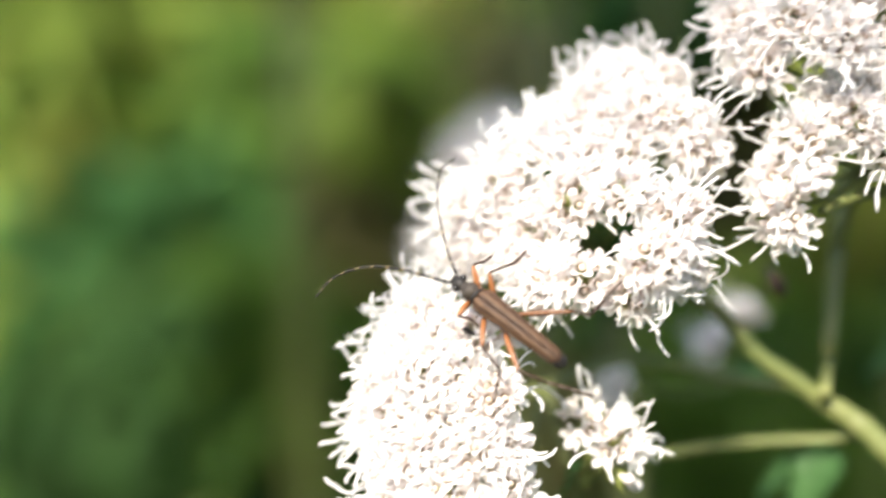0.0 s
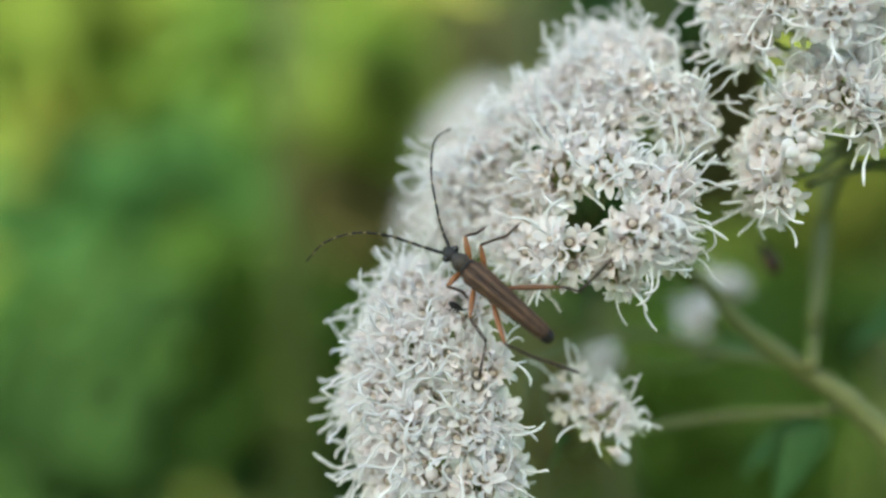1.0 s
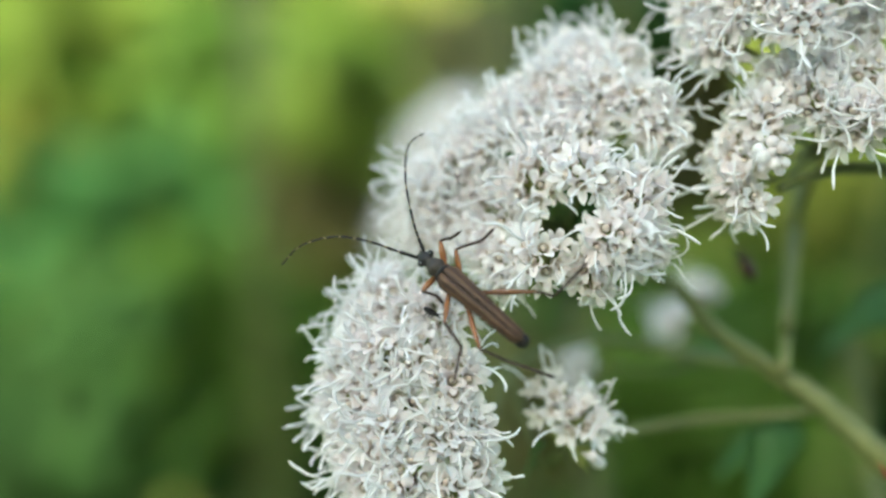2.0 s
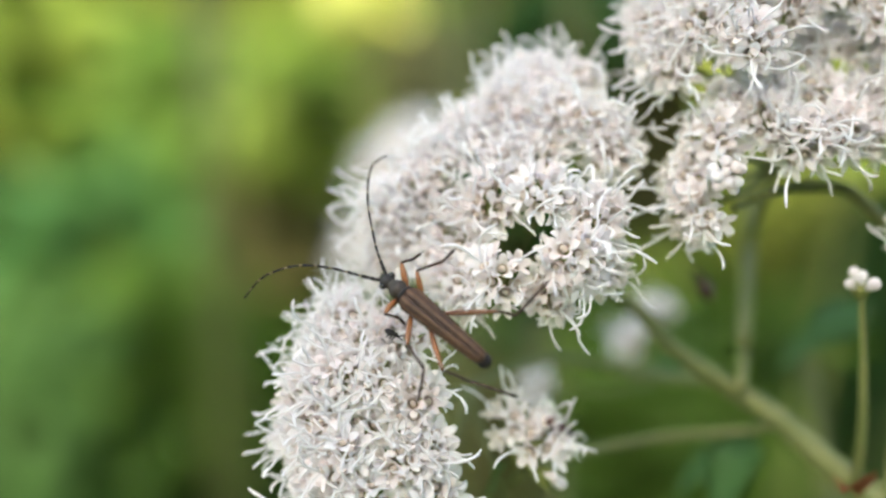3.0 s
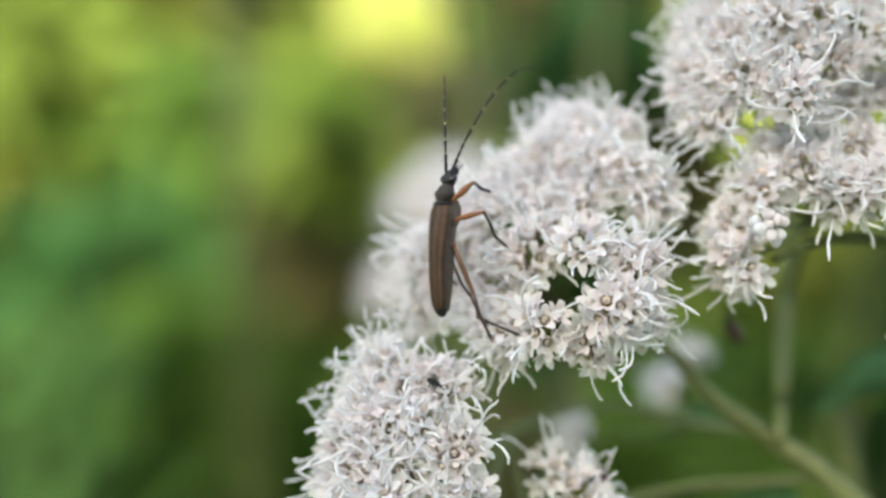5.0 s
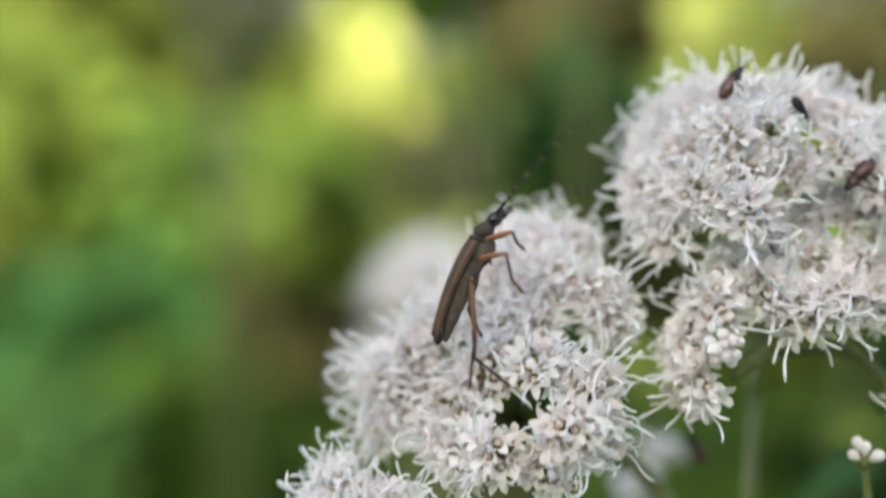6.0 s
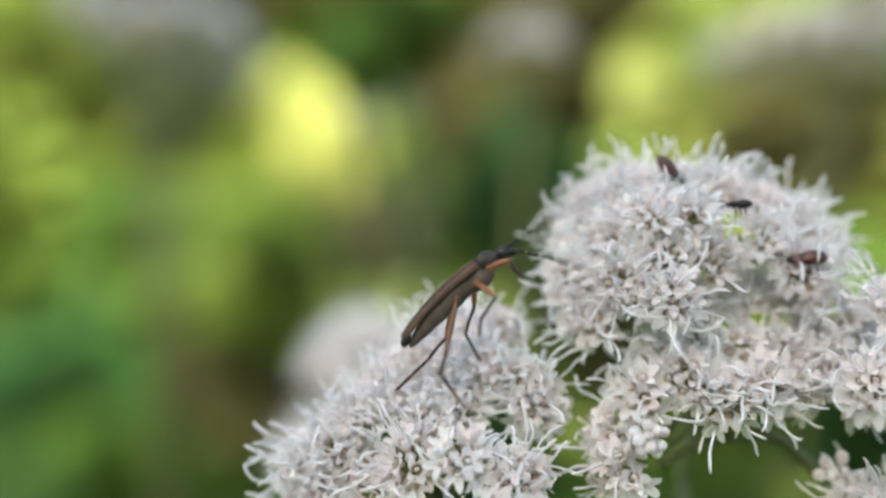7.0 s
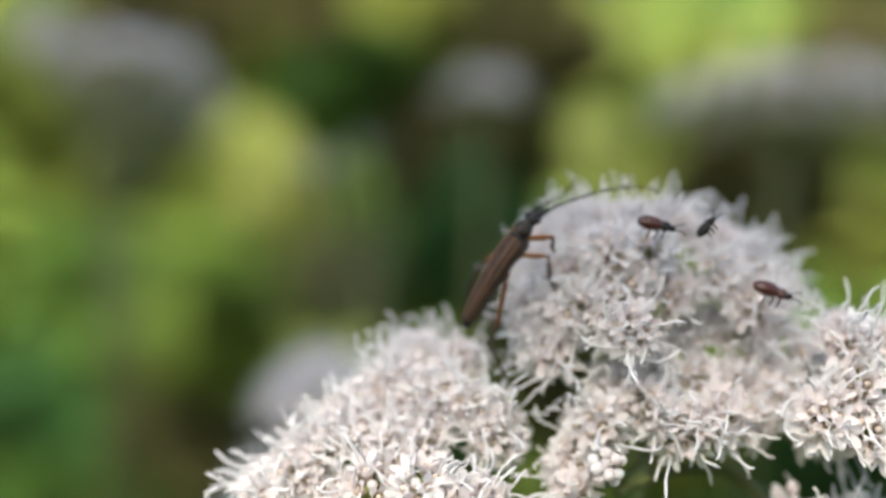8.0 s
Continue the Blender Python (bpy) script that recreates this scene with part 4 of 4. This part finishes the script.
# ---- what moves ----
def motions():
    walk(beetle, [
        (0, pose(-0.00949, -0.00930, 0.84409, -49.7, -24.0, 145.8)),
        (1.5, pose(-0.00937, -0.00941, 0.84445, -49.1, -26.6, 143.1)),
        (2.8, pose(-0.00929, -0.00941, 0.84451, -49.6, -25.8, 142.8)),
        (3, pose(-0.00911, -0.00932, 0.84455, -50.2, -25.9, 142.3)),
        (3.2, pose(-0.00930, -0.01133, 0.84561, -73.4, -40.0, 163.2)),
        (3.3, pose(-0.00968, -0.01096, 0.84621, -76.1, -48.6, 156.8)),
        (3.5, pose(-0.00943, -0.01035, 0.84692, -81.7, -53.4, 151.7)),
        (3.7, pose(-0.01006, -0.00944, 0.84852, -82.5, -62.2, 141.6)),
        (4, pose(-0.01168, -0.00743, 0.84828, -103.5, -59.1, 143.2)),
        (4.2, pose(-0.01233, -0.00665, 0.85021, -83.2, -64.3, 130.6)),
        (4.3, pose(-0.01211, -0.00637, 0.85097, -72.4, -66.9, 121.3)),
        (4.5, pose(-0.01139, -0.00617, 0.85324, -58.5, -72.0, 93.9)),
        (4.7, pose(-0.01249, -0.00616, 0.85424, -49.5, -73.2, 87.1)),
        (5.8, pose(-0.00821, -0.00453, 0.86292, -14.4, -63.0, 27.7)),
        (6, pose(-0.00549, -0.00232, 0.86419, -17.6, -59.9, 22.8)),
        (6.3, pose(-0.00530, -0.00147, 0.86768, -6.3, -52.7, 12.5)),
        (6.5, pose(-0.00281, -0.00157, 0.86839, -4.2, -43.1, 8.2)),
        (6.8, pose(0.00014, -0.00013, 0.87011, -7.9, -39.6, 3.5)),
        (7, pose(0.00123, 0.00075, 0.87066, -10.9, -40.0, 4.7)),
        (7.2, pose(0.00349, 0.00060, 0.87251, -10.5, -38.3, 4.6)),
        (7.5, pose(0.00462, 0.00152, 0.87261, -7.1, -51.4, 6.4)),
        (7.7, pose(0.00584, 0.00281, 0.87459, 14.8, -53.9, 3.1)),
        (8, pose(0.00989, 0.00444, 0.87538, 37.7, -56.7, 4.8)),
    ])
    walk(RED_ONE, [
        (0, pose(0.03132, 0.01670, 0.89060, 19.2, -37.6, 16.4)),
        (5.8, pose(0.02234, 0.00780, 0.88112, 24.1, -58.5, 22.5)),
        (6.5, pose(0.02282, 0.00813, 0.88160, 25.8, -24.0, 2.7)),
        (7, pose(0.02441, 0.00904, 0.88138, 36.5, 43.8, -13.6)),
        (7.5, pose(0.02533, 0.00647, 0.88076, 30.0, 17.0, -8.1)),
        (8, pose(0.02573, 0.00309, 0.87995, 30.8, 10.4, -7.7)),
    ])
    walk(RED_TWO, [
        (0, pose(0.03824, 0.01084, 0.88110, -18.8, 19.6, -171.2)),
        (5.8, pose(0.03506, 0.00436, 0.87272, -23.8, 43.9, -167.7)),
        (6.5, pose(0.03540, 0.00472, 0.87194, -27.8, 44.5, -171.3)),
        (7, pose(0.03784, 0.00456, 0.87270, -26.7, 3.1, 176.6)),
        (7.5, pose(0.03740, 0.00315, 0.87325, 27.5, -17.6, -2.3)),
        (8, pose(0.03750, 0.00097, 0.87355, 31.6, 15.2, -8.3)),
    ])
    walk(BLACK_ONE, [
        (0, pose(0.03368, 0.01627, 0.88892, 25.2, 37.6, -11.7)),
        (5.8, pose(0.02768, 0.00522, 0.87958, 24.1, 11.7, -4.4)),
        (6, pose(0.02890, 0.00585, 0.87903, 34.8, 51.4, -18.1)),
        (6.5, pose(0.02902, 0.00422, 0.87851, 42.1, 73.0, -41.8)),
        (7, pose(0.03065, 0.00501, 0.87823, -26.8, 0.3, 176.2)),
        (7.5, pose(0.03130, 0.00360, 0.87893, -27.6, 6.7, 175.8)),
        (8, pose(0.03052, 0.00154, 0.87994, 33.8, -50.2, 2.5)),
    ])
    walk(RED_LOW, [
        (0, pose(0.00290, 0.00080, 0.82715, 23.8, 31.9, -9.0)),
        (1.5, pose(0.00258, 0.00001, 0.82736, 23.2, 31.8, -11.6)),
        (2.8, pose(0.00440, -0.00091, 0.82881, 21.9, 25.2, -10.2)),
        (3, pose(0.00436, -0.00368, 0.82983, 22.6, 25.3, -10.6)),
        (3.5, pose(0.00468, -0.00493, 0.83002, 24.9, 42.0, -19.0)),
        (4, pose(0.00497, -0.00527, 0.82946, 24.3, 41.9, -19.4)),
        (4.5, pose(0.00481, -0.00451, 0.82923, 29.4, 64.4, -42.4)),
        (8, pose(0.00573, 0.00132, 0.82658, 54.2, 70.3, -27.7)),
    ])
    walk(DARK_BACK, [
        (0, pose(0.02266, 0.01592, 0.83931, -46.8, -58.6, 151.3)),
        (1.5, pose(0.02340, 0.01442, 0.83937, -46.0, -58.3, 148.3)),
        (3.5, pose(0.02360, 0.01359, 0.83913, -44.8, -57.9, 146.1)),
        (4.5, pose(0.02327, 0.01471, 0.83928, -45.9, -58.3, 148.7)),
        (5.8, pose(0.02211, 0.01309, 0.83979, -53.1, -60.3, 154.0)),
        (6, pose(0.02217, 0.01274, 0.83895, -55.7, -60.9, 154.5)),
        (8, pose(0.02270, 0.01349, 0.83705, -66.8, -62.6, 158.6)),
    ])
    walk(SPECK, [
        (0, pose(-0.01297, -0.00706, 0.84168, 22.4, 25.2, -6.2)),
        (1.5, pose(-0.01315, -0.00710, 0.84185, 21.8, 25.2, -8.8)),
        (3.5, pose(-0.01290, -0.00707, 0.84204, 21.1, 25.1, -10.3)),
        (4.5, pose(-0.01301, -0.00707, 0.84202, 21.8, 25.2, -8.3)),
        (8, pose(-0.01241, -0.00085, 0.84031, 34.1, 26.4, -11.3)),
    ])
    # the unseen bough swings to let more sun on the flowers, start and end
    walk(SHADE_BOUGH, [(t, pose(*BOUGH_ROOT, 0, 0, turn)) for t, turn in ((0.0, -15.4), (0.25, -10.0), (0.5, -2.0), (0.8, 0.0), (3.0, 0.0), (4.0, 0.0), (6.9, 0.0), (7.3, 0.0), (7.5, -3.0), (7.7, -10.5), (8.0, -13.2))])
    times = [0.0, 1.0, 2.0, 2.8] + [3.0 + 0.2 * i for i in range(26)]
    fore_aft = {"front": 0, "middle": 28, "hind": 6}
    for (pair, s), ob in LEGS.items():
        x, y, z = HIP[pair, s]
        beat = (0 if (pair == "middle") == (s > 0) else math.pi) + (0.6 if pair == "hind" else 0)
        rows = []
        for t in times:
            go = min(1.0, max(0.0, (t - 3.0) / 0.4))
            hang = min(1.0, max(0.0, (t - 3.4) / 1.1))
            swing = go * 15 * math.sin(2 * math.pi * 1.4 * t + beat)
            lift = go * 6 * math.cos(2 * math.pi * 1.4 * t + beat)
            down = (72 if s < 0 else 58) * hang
            rows.append((t, pose(x * MM, y * MM, z * MM, -s * (down - lift), hang * (fore_aft[pair] + swing) if s < 0 else hang * (swing - (22 if pair == "hind" else 0)), (1 - hang) * swing)))
        walk(ob, rows)
    # the feelers: seconds, turn about their own line, turn downwards, turn to the beetle's left
    feelers = {
        -1: ((0, 0, 0, 0), (2.8, 0, 0, 2), (3.2, 0, 0, -4), (3.5, 0, 4, -12), (4.0, 0, 26, -18), (4.3, 0, 22, -5), (4.5, 0, 24, -2), (4.7, 0, 20, 4),
             (5.8, 0, 24, 30), (6.5, 0, 34, 32), (7.0, 0, 24, 33), (7.5, 0, 32, 28), (8.0, 0, 46, 20)),
        1: ((0, 0, 0, 0), (2.8, 0, 0, -1), (3.1, 0, 4, 4), (3.2, -40, 30, 0), (3.35, -80, 65, 0), (3.5, -80, 75, 0), (4.0, -60, 50, 0), (4.3, -38, 10, 20),
            (4.5, -36, 0, 25), (4.7, -30, 0, 10), (5.8, -30, 34, -24), (6.5, -50, 46, -20), (7.0, -40, 44, -20), (8.0, -20, 52, -20)),
    }
    for s, ob in ANTENNAE.items():
        keys = list(zip(*feelers[s]))
        rows = []
        for t in [row[0] for row in feelers[s] if row[0] < 5.8] + [5.8 + i / 24 for i in range(44)] + [7.7, 8.0]:
            roll, lift, out = (float(np.interp(t, keys[0], k)) for k in keys[1:])
            # they whip up and down while the beetle climbs
            beat = 24 * math.sin(2 * math.pi * 4 * t) * min(1.0, max(0.0, min(t - 5.8, 7.6 - t) / 0.15))
            rows.append((t, pose(6.6 * MM, s * 0.42 * MM, -0.32 * MM, roll, lift + s * beat, out)))
        walk(ob, rows)


motions()
